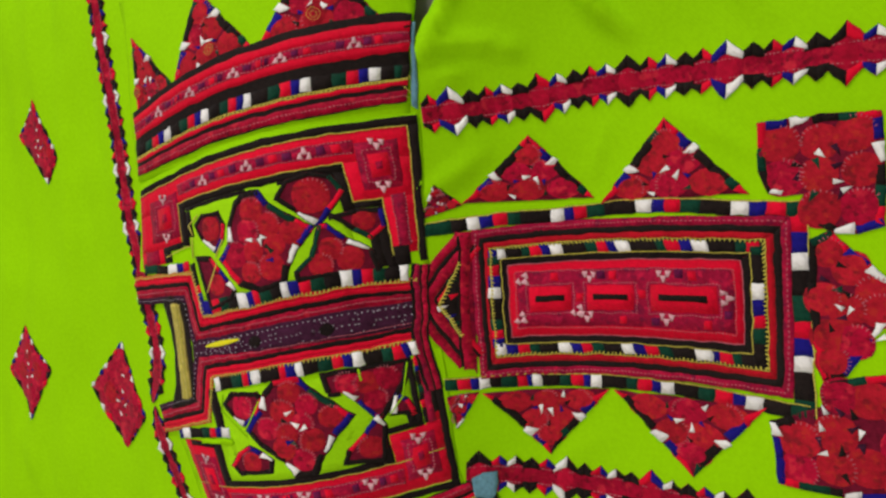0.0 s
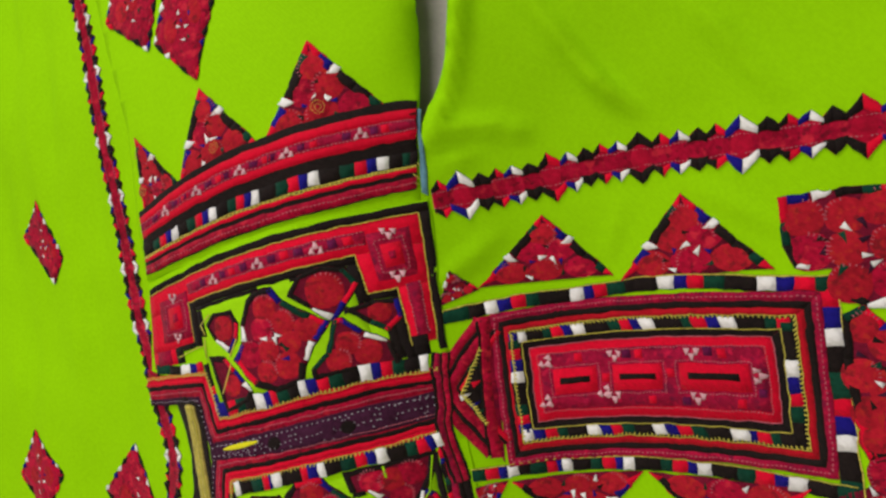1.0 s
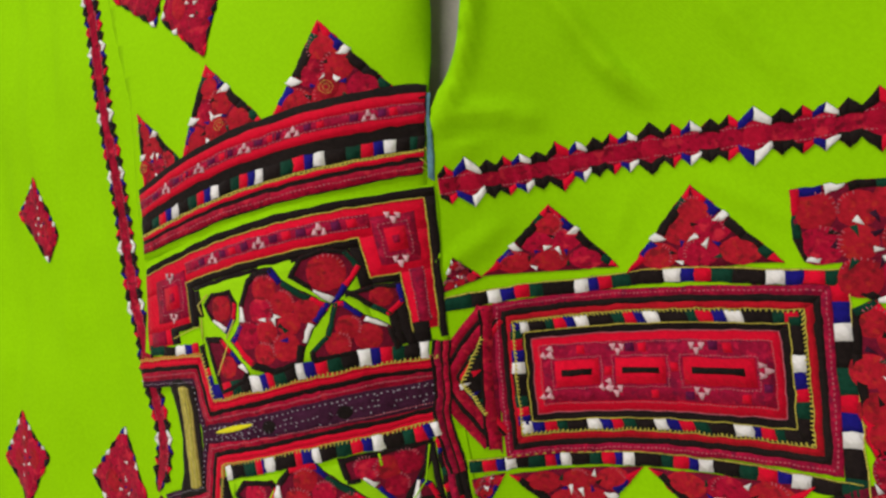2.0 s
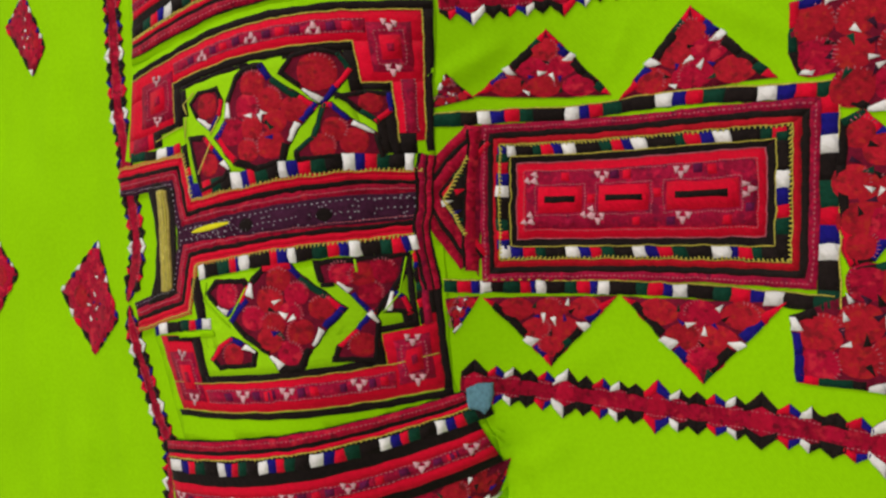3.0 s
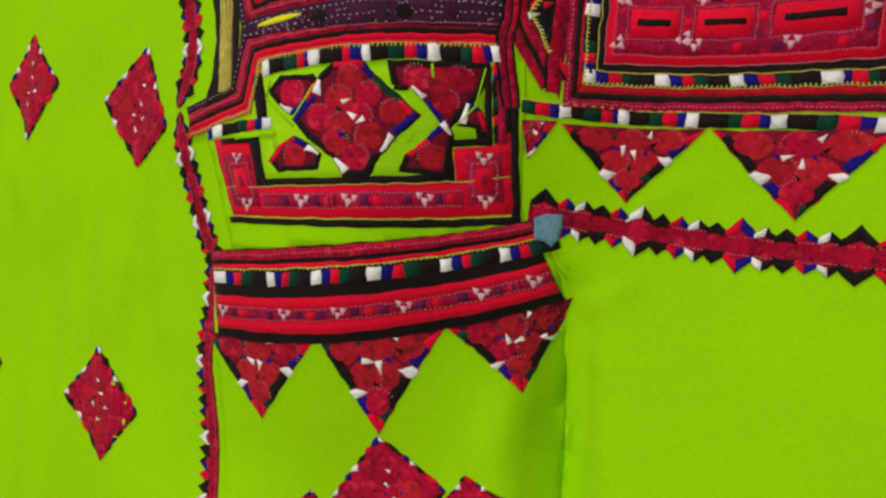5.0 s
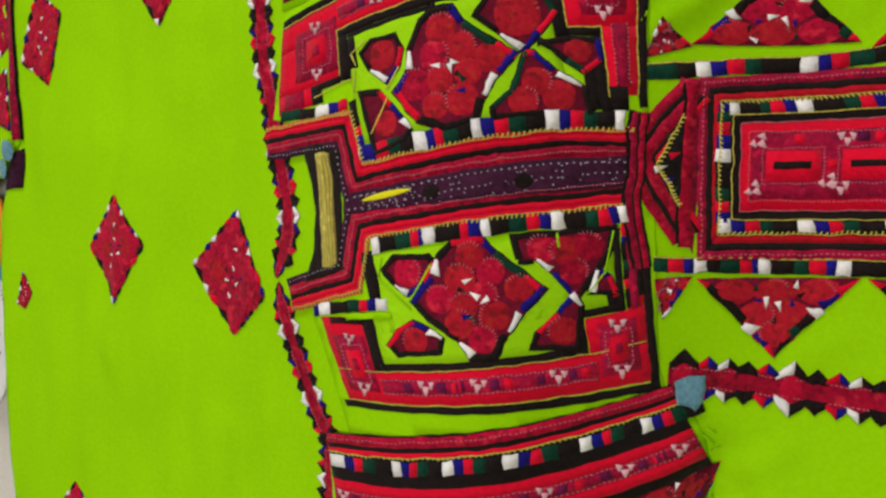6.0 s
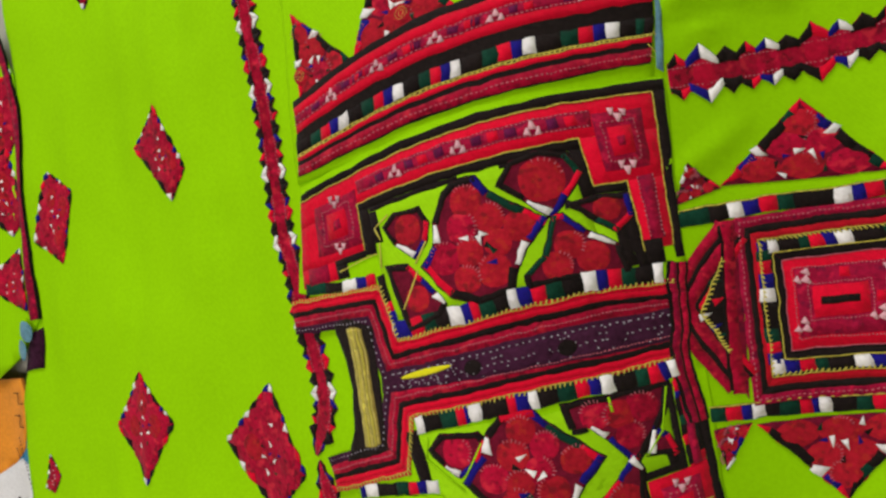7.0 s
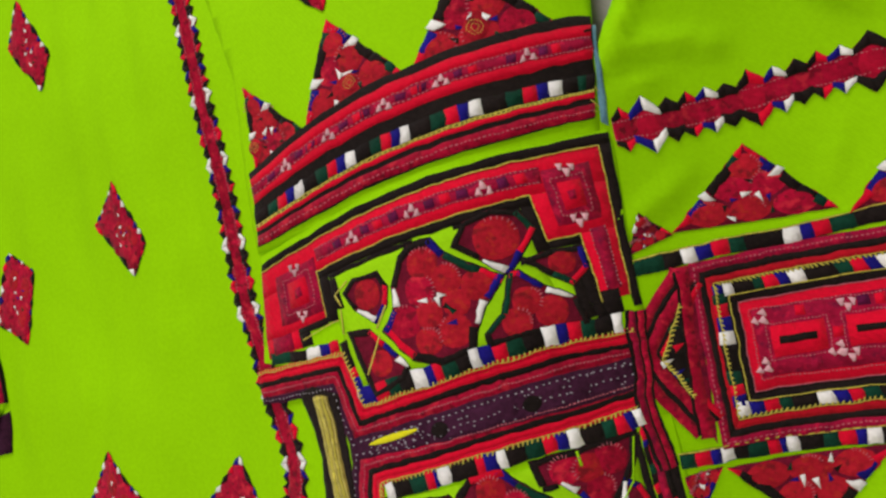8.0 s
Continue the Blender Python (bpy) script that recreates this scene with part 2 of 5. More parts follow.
def sheet(name, pts, mat, parent, z, thick=0.001, cell=0.016, label="", ripple=0.0):
    """A flat-cut piece of cloth of the outline pts, laid z above the lie."""
    if z > 0:
        z, thick = z * FLAT, thick * FLAT
    bm = bmesh.new()
    area = sum(p[0] * q[1] - q[0] * p[1] for p, q in zip(pts, pts[1:] + pts[:1]))
    if area < 0:
        pts = pts[::-1]
    bm.faces.new([bm.verts.new((x, y, 0)) for x, y in pts])
    xs, ys = [p[0] for p in pts], [p[1] for p in pts]
    for axis, lo, hi in ((0, min(xs), max(xs)), (1, min(ys), max(ys))):
        k = math.floor(lo / cell) + 1
        while k * cell < hi:
            at = [0, 0, 0]
            at[axis] = k * cell + 0.00013
            no = [0, 0, 0]
            no[axis] = 1
            bmesh.ops.bisect_plane(bm, geom=bm.verts[:] + bm.edges[:] + bm.faces[:], plane_co=at, plane_no=no, dist=1e-6)
            k += 1
    bmesh.ops.triangulate(bm, faces=[f for f in bm.faces if len(f.verts) > 4])
    rim = [e for e in bm.edges if len(e.link_faces) == 1]
    for v in bm.verts:
        v.co.x, v.co.y = wobble(v.co.x, v.co.y)
        v.co.z = height(v.co.x, v.co.y) + z
        if ripple:
            v.co.z += ripple * noise.noise(Vector((v.co.x * 30, v.co.y * 30, 2)))
    low = {}
    for e in rim:
        for v in e.verts:
            if v not in low:
                low[v] = bm.verts.new((v.co.x, v.co.y, v.co.z - thick))
    for e in rim:
        a, b = e.verts
        bm.faces.new((a, b, low[b], low[a]))
    bmesh.ops.recalc_face_normals(bm, faces=bm.faces[:])
    if sum(f.normal.z for f in bm.faces) < 0:
        bmesh.ops.reverse_faces(bm, faces=bm.faces[:])
    return finish(bm, name, mat, parent, label)


def lerp(a, b, t):
    return a[0] + (b[0] - a[0]) * t, a[1] + (b[1] - a[1]) * t


def bow(a, m, b):
    """A curved edge from a through m to b."""
    cx, cy = 2 * m[0] - (a[0] + b[0]) / 2, 2 * m[1] - (a[1] + b[1]) / 2
    return lambda t: (a[0] * (1 - t) ** 2 + 2 * cx * t * (1 - t) + b[0] * t * t, a[1] * (1 - t) ** 2 + 2 * cy * t * (1 - t) + b[1] * t * t)


def panel(tl, tm, tr, rm, br, bm_, bl, lm):
    """Maps u (along) and v (down) of 0..1 into a cloth panel with four curved edges."""
    top, bot, lef, rig = bow(tl, tm, tr), bow(bl, bm_, br), bow(tl, lm, bl), bow(tr, rm, br)

    def f(u, v):
        out = []
        for k in (0, 1):
            e = (1 - v) * top(u)[k] + v * bot(u)[k] + (1 - u) * lef(v)[k] + u * rig(v)[k]
            e -= (1 - u) * (1 - v) * tl[k] + u * (1 - v) * tr[k] + (1 - u) * v * bl[k] + u * v * br[k]
            out.append(e)
        return tuple(out)
    return f


def quad(a, b, c, d):
    """Maps u, v of 0..1 into the four-cornered piece a, b (along), c, d (back)."""
    return lambda u, v: lerp(lerp(a, b, u), lerp(d, c, u), v)


def ribbon(pts, round_=True):
    """Maps u of 0..1 along a line through pts, and v in metres to its left, into the cloth."""
    line = []
    if round_ and len(pts) > 2:
        ext = [(2 * pts[0][0] - pts[1][0], 2 * pts[0][1] - pts[1][1])] + list(pts) + [(2 * pts[-1][0] - pts[-2][0], 2 * pts[-1][1] - pts[-2][1])]
        for i in range(1, len(ext) - 2):
            for s in range(10):
                t = s / 10
                line.append(tuple(0.5 * (2 * ext[i][k] + (ext[i + 1][k] - ext[i - 1][k]) * t + (2 * ext[i - 1][k] - 5 * ext[i][k] + 4 * ext[i + 1][k] - ext[i + 2][k]) * t * t
                                  + (3 * ext[i][k] - ext[i - 1][k] - 3 * ext[i + 1][k] + ext[i + 2][k]) * t ** 3) for k in (0, 1)))
        line.append(pts[-1])
    else:
        line = list(pts)
    size = [0.0]
    for p, q in zip(line, line[1:]):
        size.append(size[-1] + math.dist(p, q))
    norms = []
    for i in range(len(line)):
        ds = []
        for p, q in ((line[i - 1], line[i]) if i else (None, None), (line[i], line[i + 1]) if i + 1 < len(line) else (None, None)):
            if p:
                d = Vector((q[0] - p[0], q[1] - p[1])).normalized()
                ds.append(Vector((-d.y, d.x)))
        m = ds[0] if len(ds) == 1 else (ds[0] + ds[1]).normalized()
        norms.append(m / max(0.4, m.dot(ds[0])))

    def f(u, v):
        s = u * size[-1]
        i = 0
        while i < len(line) - 2 and size[i + 1] < s:
            i += 1
        t = (s - size[i]) / (size[i + 1] - size[i])
        p = lerp(line[i], line[i + 1], t)
        n = norms[i] * (1 - t) + norms[i + 1] * t
        return p[0] + n.x * v, p[1] + n.y * v
    f.size, f.knots = size[-1], [s / size[-1] for s in size]
    return f


def strip(name, f, v0, v1, mat, parent, z, thick=0.001, u0=0.0, u1=1.0, label="", edge=0.0, cell=0.006):
    """A band along a ribbon with its corners kept sharp."""
    bm = bmesh.new()
    ks = [u0] + [k for k in f.knots if u0 + 1e-5 < k < u1 - 1e-5] + [u1]
    for a, b in zip(ks, ks[1:]):
        add_grid(bm, f, a, v0, b, v1, z, thick, cell, edge)
    bmesh.ops.remove_doubles(bm, verts=bm.verts[:], dist=1e-6)
    return finish(bm, name, mat, parent, label)


def bars(name, spots, mat, parent, z, label=""):
    """Short stitches, each a raised bar from a to b of width w, joined."""
    bm = bmesh.new()
    for a, b, w in spots:
        d = Vector((b[0] - a[0], b[1] - a[1]))
        if d.length < 1e-6:
            continue
        n = Vector((-d.y, d.x)).normalized() * w / 2
        add_grid(bm, quad((a[0] - n.x, a[1] - n.y), (b[0] - n.x, b[1] - n.y), (b[0] + n.x, b[1] + n.y), (a[0] + n.x, a[1] + n.y)), 0, 0, 1, 1, z, 0.0007, 0.02)
    return tagged(finish(bm, name, mat, parent, label), kind="stuff")


def running_stitch(name, f, v, mat, parent, z, length, step=0.0032, dash=0.0017, w=0.0009, u0=0.0, u1=1.0):
    n = max(2, int(length / step))
    spots = []
    for i in range(n):
        a = u0 + (u1 - u0) * i / n
        spots.append((f(a, v), f(a + (u1 - u0) / n * dash / step, v), w))
    return bars(name, spots, mat, parent, z)


def ladder_stitch(name, f, v0, v1, mat, parent, z, length, step=0.0037, w=0.0012, u0=0.0, u1=1.0):
    """Couched edging: a thin line with short cross stitches."""
    n = max(2, int(length / step))
    spots = []
    for i in range(n):
        a = u0 + (u1 - u0) * (i + 0.5) / n
        b = a + (u1 - u0) / n * 0.3
        spots.append((f(a, v0), f(b, v1), w))
        e0, e1 = u0 + (u1 - u0) * i / n, u0 + (u1 - u0) * (i + 1) / n
        spots.append((f(e0, v0), f(e1, v0), w * 0.55))
    return bars(name, spots, mat, parent, z)


def blocks(f, v0, v1, spec, parent, z, u0=0.0):
    """A satin-stitch band of colour blocks; spec: each block's colour letter and the u at which it ends."""
    at = u0
    for word in spec.split():
        c, end = word[0], float(word[1:])
        piece(NAME[c] + "_block", f, at, v0, end, v1, COL[c], parent, z + (0.0002 if c == "w" else 0), 0.0009, edge=0.0010)
        at = end


def repeats(order, starts, end, shares):
    """A block spec that begins the given order of colours anew at every start."""
    words = []
    for a, b in zip(starts, starts[1:] + [end]):
        total, at = sum(shares), a
        for c, k in zip(order, shares):
            at += (b - a) * k / total
            words.append("%s%.4f" % (c, at))
    return " ".join(words)


def thing(name, label, category, group="", at=(0, 0)):
    e = new(name)
    tagged(e, label, category, group)
    return e


def tile(name, c, a, b, mat, parent, z):
    """A rounded lozenge of dense stitching, domed, with half axes a and b."""
    bm = bmesh.new()
    z *= FLAT
    top = bm.verts.new((c[0], c[1], height(*c) + z + 0.0005))
    rings = []
    for r, dz in ((0.55, 0.0004), (0.9, 0.0002), (1.0, -0.0003)):
        ring = []
        for i in range(16):
            t = 2 * math.pi * i / 16
            k = r / (abs(math.cos(t)) ** 1.7 + abs(math.sin(t)) ** 1.7) ** (1 / 1.7)
            x = c[0] + k * (math.cos(t) * a[0] + math.sin(t) * b[0])
            y = c[1] + k * (math.cos(t) * a[1] + math.sin(t) * b[1])
            ring.append(bm.verts.new((x, y, height(x, y) + z + dz)))
        rings.append(ring)
    for i in range(16):
        k = (i + 1) % 16
        bm.faces.new((top, rings[0][i], rings[0][k]))
        for p, q in zip(rings, rings[1:]):
            bm.faces.new((p[i], q[i], q[k], p[k]))
    bmesh.ops.recalc_face_normals(bm, faces=bm.faces[:])
    if sum(f.normal.z for f in bm.faces) < 0:
        bmesh.ops.reverse_faces(bm, faces=bm.faces[:])
    return finish(bm, name, mat, parent)


def tile_stitch(c, a, b, parent, z, k=0.72, mat=None):
    spots = []
    n = max(12, int((math.hypot(*a) + math.hypot(*b)) * 2 * k * 2.8 / 0.0034 / 4) * 4)
    pts = []
    for i in range(n):
        t = 2 * math.pi * i / n
        e = [math.copysign(abs(g) ** 1.15, g) for g in (math.cos(t), math.sin(t))]
        pts.append((c[0] + k * (e[0] * a[0] + e[1] * b[0]), c[1] + k * (e[0] * a[1] + e[1] * b[1])))
    for p, q in zip(pts, pts[1:] + pts[:1]):
        spots.append((p, lerp(p, q, 0.5), 0.0006))
    return bars("dotted_stitch", spots, mat or COL["q"], parent, z)


def stitch_row(c, s, turn, parent, z):
    """A short bowed row of pale stitches across a lozenge."""
    spots = []
    for i in range(7):
        a = turn + (i - 3) * 0.26
        x, y = c[0] + s * 0.8 * math.cos(a), c[1] + s * 0.8 * math.sin(a)
        spots.append(((x, y), (x + 0.0022 * math.cos(a), y + 0.0022 * math.sin(a)), 0.0007))
    return bars("dotted_stitch", spots, COL["q"], parent, z)


def fleck(parent, c, size, turn, z, col="w"):
    """A small three-cornered satin fleck."""
    size *= 0.88
    pts = [(c[0] + size * math.cos(turn + k), c[1] + size * math.sin(turn + k)) for k in (0, 2.6, 3.7)]
    return piece(NAME[col] + "_fleck", quad(pts[0], pts[1], pts[1], pts[2]), 0, 0, 1, 1, COL[col], parent, z - 0.0003, 0.0006)


def edging(parent, a, b, codes, depth, z, inside, tooth=0.0, pointed=True):
    """Satin blocks along the edge a-b of a motif. codes: (colour, share); inside: which side; tooth: how far white blocks stick out."""
    d = Vector((b[0] - a[0], b[1] - a[1]))
    n = Vector((-d.y, d.x)).normalized()
    if n.dot(Vector((inside[0] - a[0], inside[1] - a[1]))) < 0:
        n = -n
    total, at, full = sum(s for _, s in codes), 0.0, d.length

    def taper(t):
        return depth if not pointed else depth * min(1.0, 0.08 + min(t, 1 - t) * full / (depth * 1.9))
    for c, s in codes:
        t0, t1 = at / total, (at + s) / total
        at += s
        if c == "w":
            h = (t1 - t0) * 0.12
            t0, t1 = t0 + h, t1 - h
        p, q = lerp(a, b, t0), lerp(a, b, t1)
        o = tooth if c == "w" else 0.0
        e0, e1 = taper(t0), taper(t1)
        if c == "w":
            e0, e1 = e0 * 1.35, e1 * 0.5
        f = quad((p[0] - n.x * o * 0.2, p[1] - n.y * o * 0.2), (q[0] - n.x * o, q[1] - n.y * o), (q[0] + n.x * e1, q[1] + n.y * e1), (p[0] + n.x * e0, p[1] + n.y * e0))
        piece(NAME[c] + "_edge", f, 0, 0, 1, 1, COL[c], parent, z + (0.0001 if c == "w" else 0), 0.0007, edge=0.0008, cell=0.005)


SIDE_A = [("r", 0.9), ("g", 0.9), ("k", 1.9), ("w", 0.75), ("b", 1.2), ("r", 1.5)]
SIDE_B = [("r", 1.4), ("b", 1.1), ("w", 0.7), ("k", 1.4), ("k", 1.2), ("g", 0.8), ("r", 0.8)]


def triangle_motif(parent, apex, left, right, z=0.0022, base="crimson_triangle", label="", seed=0, sides=(SIDE_A, SIDE_B), part=True):
    """A three-cornered motif of stitched lozenges with blocked edges; left and right are its base corners."""
    rnd = random.Random(seed)
    mid = ((apex[0] + left[0] + right[0]) / 3, (apex[1] + left[1] + right[1]) / 3)
    bm = bmesh.new()
    add_grid(bm, quad(left, right, apex, apex), 0, 0, 1, 1, z - 0.0004, 0.0012, 0.012, 0.0006)
    body = finish(bm, base, COL["e"], parent, label)
    side = math.dist(apex, left)
    dep = side * 0.085

    def bary(u, v):
        # u 0..1 from left to right at the base, v 0..1 from base to apex
        return lerp(lerp(left, right, u), apex, v)
    rows = [(0.18, 0.17), (0.5, 0.17), (0.82, 0.17), (0.34, 0.45), (0.66, 0.45), (0.5, 0.70)]
    ax = ((right[0] - left[0]) * 0.145, (right[1] - left[1]) * 0.145)
    hb = lerp(left, right, 0.5)
    by = ((apex[0] - hb[0]) * 0.175, (apex[1] - hb[1]) * 0.175)
    for i, (u, v) in enumerate(rows):
        c = bary(u, v)
        tile("stitched_lozenge", c, ax, by, COL[rnd.choice("omo")], body, z)
        if i in (0, 1, 4, 5):
            stitch_row(c, math.hypot(*by), rnd.uniform(0, 3.14), body, z + 0.0011)
    edging(body, apex, left, sides[0], dep, z + 0.0006, mid, tooth=side * 0.02)
    edging(body, apex, right, sides[1], dep, z + 0.0006, mid, tooth=side * 0.02)
    for k, (u, v) in enumerate([(0.46, 0.36), (0.58, 0.30), (0.36, 0.08)]):
        fleck(body, bary(u, v), side * (0.062 if k < 2 else 0.05), rnd.uniform(0, 6.28), z + 0.0016)
    for u, v, c in ((0.66, 0.28, "b"), (0.36, 0.3, "b"), (0.5, 0.52, "k"), (0.3, 0.2, "k"), (0.64, 0.12, "g")):
        fleck(body, bary(u, v), side * 0.045, rnd.uniform(0, 6.28), z + 0.0013, c)
    return body


def diamond_motif(parent, pts, z=0.0022, name="crimson_diamond", label="", seed=0):
    """A four-cornered motif with toothed edges in black, white, blue and scarlet, and a ring of white flecks."""
    rnd = random.Random(seed)
    a, b, c, d = pts
    mid = (sum(p[0] for p in pts) / 4, sum(p[1] for p in pts) / 4)
    bm = bmesh.new()
    add_grid(bm, quad(a, b, c, d), 0, 0, 1, 1, z - 0.0004, 0.0012, 0.012, 0.0010)
    body = finish(bm, name, COL["m"], parent, label)
    seqs = [[("r", 1.6), ("b", 1), ("w", 0.9), ("k", 2.0), ("b", 0.8), ("w", 0.8), ("k", 1.2)], [("k", 1.6), ("r", 1.4), ("k", 1.6), ("m", 1.2), ("k", 1.2), ("b", 0.9)],
            [("w", 1), ("k", 2.0), ("m", 1.2), ("k", 1.8), ("r", 1.4)], [("r", 0.8), ("b", 0.9), ("w", 0.8), ("m", 0.9), ("b", 0.9), ("w", 0.9), ("k", 1.1)]]
    for i in range(4):
        p, q = pts[i], pts[(i + 1) % 4]
        s = seqs[i][:]
        if seed % 2:
            s = s[2:] + s[:2]
        L = math.dist(p, q)
        dvec = Vector((q[0] - p[0], q[1] - p[1]))
        n = Vector((-dvec.y, dvec.x)).normalized()
        if n.dot(Vector((mid[0] - p[0], mid[1] - p[1]))) < 0:
            n = -n
        total, at = sum(k for _, k in s), 0.0
        for col, k in s:
            e, g = lerp(p, q, at / total), lerp(p, q, (at + k) / total)
            at += k
            o, w = L * rnd.uniform(0.004, 0.032), L * rnd.uniform(0.035, 0.07)
            h = lerp(e, g, 0.5)
            f = quad((e[0] - n.x * 0.0005, e[1] - n.y * 0.0005), (h[0] - n.x * o, h[1] - n.y * o), g, (h[0] + n.x * w, h[1] + n.y * w))
            piece(NAME[col] + "_tooth", f, 0, 0, 1, 1, COL[col], body, z + 0.0006, 0.0009, edge=0.0004)
    for u, v in ((0.3, 0.3), (0.7, 0.3), (0.3, 0.7), (0.7, 0.7), (0.5, 0.5)):
        cc = quad(a, b, c, d)(u, v)
        tile("stitched_lozenge", cc, ((a[0] - c[0]) * 0.11, (a[1] - c[1]) * 0.11), ((b[0] - d[0]) * 0.11, (b[1] - d[1]) * 0.11), COL[rnd.choice("mom")], body, z)
    R = math.dist(a, c) * 0.03
    for k, (u, v) in enumerate([(0.42, 0.42), (0.6, 0.48), (0.46, 0.62), (0.32, 0.3), (0.6, 0.72)]):
        fleck(body, quad(a, b, c, d)(u + rnd.uniform(-0.04, 0.04), v + rnd.uniform(-0.04, 0.04)), R, rnd.uniform(0, 6.28), z + 0.0016)
    for k, (u, v) in enumerate([(0.5, 0.5), (0.38, 0.56), (0.62, 0.36), (0.7, 0.6)]):
        fleck(body, quad(a, b, c, d)(u, v), R * 0.9, rnd.uniform(0, 6.28), z + 0.0014, "bkbg"[k])
    return body


def toothed_band(parent, pts, codes, small, large, half, reach, z=0.0022, label="", name="toothed_band", first=99, taper=(0, 0), sides=(1, -1)):
    """A crimson band with blocked teeth along both edges. codes: the colours of each tooth's two slopes, in turn; every fifth tooth
    from the first large one on is wider and longer; taper: the lengths over which its ends grow thin."""
    f = ribbon(pts)

    def thin(u):
        k = 1.0
        if taper[0]:
            k = min(k, 0.12 + u * f.size / taper[0])
        if taper[1]:
            k = min(k, 0.12 + (1 - u) * f.size / taper[1])
        return k

    def g(u, v):
        u = min(1.0, max(0.0, u))
        return f(u, v * thin(u))
    g.size, g.knots = f.size, f.knots
    body = strip(name, g, -half, half, COL["m"], parent, z - 0.0004, label=label)
    at, i, pad = 0.0, 0, 0.0008
    while at < f.size:
        big = i >= first and (i - first) % 5 == 0
        code, w, tip = codes[i % len(codes)], large if big else small, reach * (1.28 if big else 1.0)
        u0, u1 = (at - pad) / f.size, (at + w + pad) / f.size
        um = (u0 + u1) / 2
        for s in sides:
            base, th = half * 0.9 * s, (tip - half * 0.45) * s
            piece("crimson_tooth", quad(g(u0, base), g(um, tip * s), g(um, tip * s), g(u1, base)), 0, 0, 1, 1, COL["m"], body, z, 0.0010)
            for c, x0 in ((code[0], u0), (code[1], u1)):
                deep = th * (0.9 if code == "kk" and not big else 0.62)
                q = quad(g(x0, base), g(um, tip * s), g(um, tip * s - deep), g(x0, base - deep * 0.45))
                piece(NAME[c] + "_tooth", q, 0, 0, 1, 1, COL[c], body, z + (0.0006 if c in "wb" else 0.0005), 0.0009, edge=0.0006)
        if big:
            c, a, b = g(um, 0), g(u1, 0), g(um, tip * 0.72)
            ax, by = (a[0] - c[0], a[1] - c[1]), (b[0] - c[0], b[1] - c[1])
            tile("stitched_lozenge", c, [k * 0.72 for k in ax], [k * 0.72 for k in by], COL["s"], body, z - 0.0002)
        at, i = at + w, i + 1
    for v in (-0.6, 0.6):
        running_stitch("dotted_stitch", g, half * v, COL["q"], body, z + 0.0004, f.size)
    return body


# ---- the room and the bed ----
def box(name, lo, hi, mat, parent=None, bevel=0.0):
    bm = bmesh.new()
    bmesh.ops.create_cube(bm, size=1.0)
    for v in bm.verts:
        v.co = [lo[k] + (v.co[k] + 0.5) * (hi[k] - lo[k]) for k in range(3)]
    if bevel:
        bmesh.ops.bevel(bm, geom=bm.edges[:], offset=bevel, segments=2, affect="EDGES")
    return finish(bm, name, mat, parent, smooth=False)


def structure(ob, label, category):
    return tagged(ob, label, category, kind="structure")


structure(box("floor", (-2.6, -2.2, -0.60), (2.4, 2.3, -0.55), TILE), "pale stone floor under the bed", "floor")
structure(box("ceiling", (-2.6, -2.2, 2.05), (2.4, 2.3, 2.1), WALL), "white painted ceiling", "ceiling")
structure(box("wall_west", (-2.7, -2.2, -0.55), (-2.6, 2.3, 2.05), WALL), "white painted wall", "wall")
structure(box("wall_east", (2.4, -2.2, -0.55), (2.5, 2.3, 2.05), WALL), "white painted wall", "wall")
structure(box("wall_south", (-2.6, -2.3, -0.55), (2.4, -2.2, 2.05), WALL), "white painted wall", "wall")
north = structure(box("wall_north", (-2.6, 2.2, -0.55), (-1.8, 2.3, 2.05), WALL), "white painted wall with an assumed wide window", "wall")
for n_, lo_, hi_ in (("wall_pier", (0.7, 2.2, -0.55), (2.4, 2.3, 2.05)), ("wall_apron", (-1.8, 2.2, -0.55), (0.7, 2.3, 0.6)), ("wall_lintel", (-1.8, 2.2, 1.95), (0.7, 2.3, 2.05))):
    box(n_, lo_, hi_, WALL, north)

# assumed window, never in view, added round the daylight lamp
window = structure(new("window_1"), "white wooden frame of an assumed, unseen window", "window")
for lo_, hi_ in (((-1.8, 2.22, 0.6), (0.7, 2.28, 0.65)), ((-1.8, 2.22, 1.9), (0.7, 2.28, 1.95)), ((-1.8, 2.22, 0.65), (-1.75, 2.28, 1.9)), ((0.65, 2.22, 0.65), (0.7, 2.28, 1.9)), ((-0.58, 2.22, 0.65), (-0.52, 2.28, 1.9))):
    box("window_frame", lo_, hi_, WALL, window, 0.004)

bed = thing("bed", "low wooden bed covered with a beige sheet", "bed")
box("bed_frame", (-1.25, -1.05, -0.45), (1.1, 1.05, -0.22), WOOD, bed, 0.01)
for x_ in (-1.2, 0.98):
    for y_ in (-1.0, 0.93):
        box("leg", (x_, y_, -0.55), (x_ + 0.07, y_ + 0.07, -0.45), WOOD, bed)
box("mattress", (-1.22, -1.02, -0.22), (1.07, 1.02, -0.135), SHEET, bed, 0.02)
sheet("bed_sheet", [(-1.2, -1.0), (1.05, -1.0), (1.05, 1.0), (-1.2, 1.0)], SHEET, bed, -0.034, 0.12, cell=0.030, label="beige cotton sheet with soft creases")

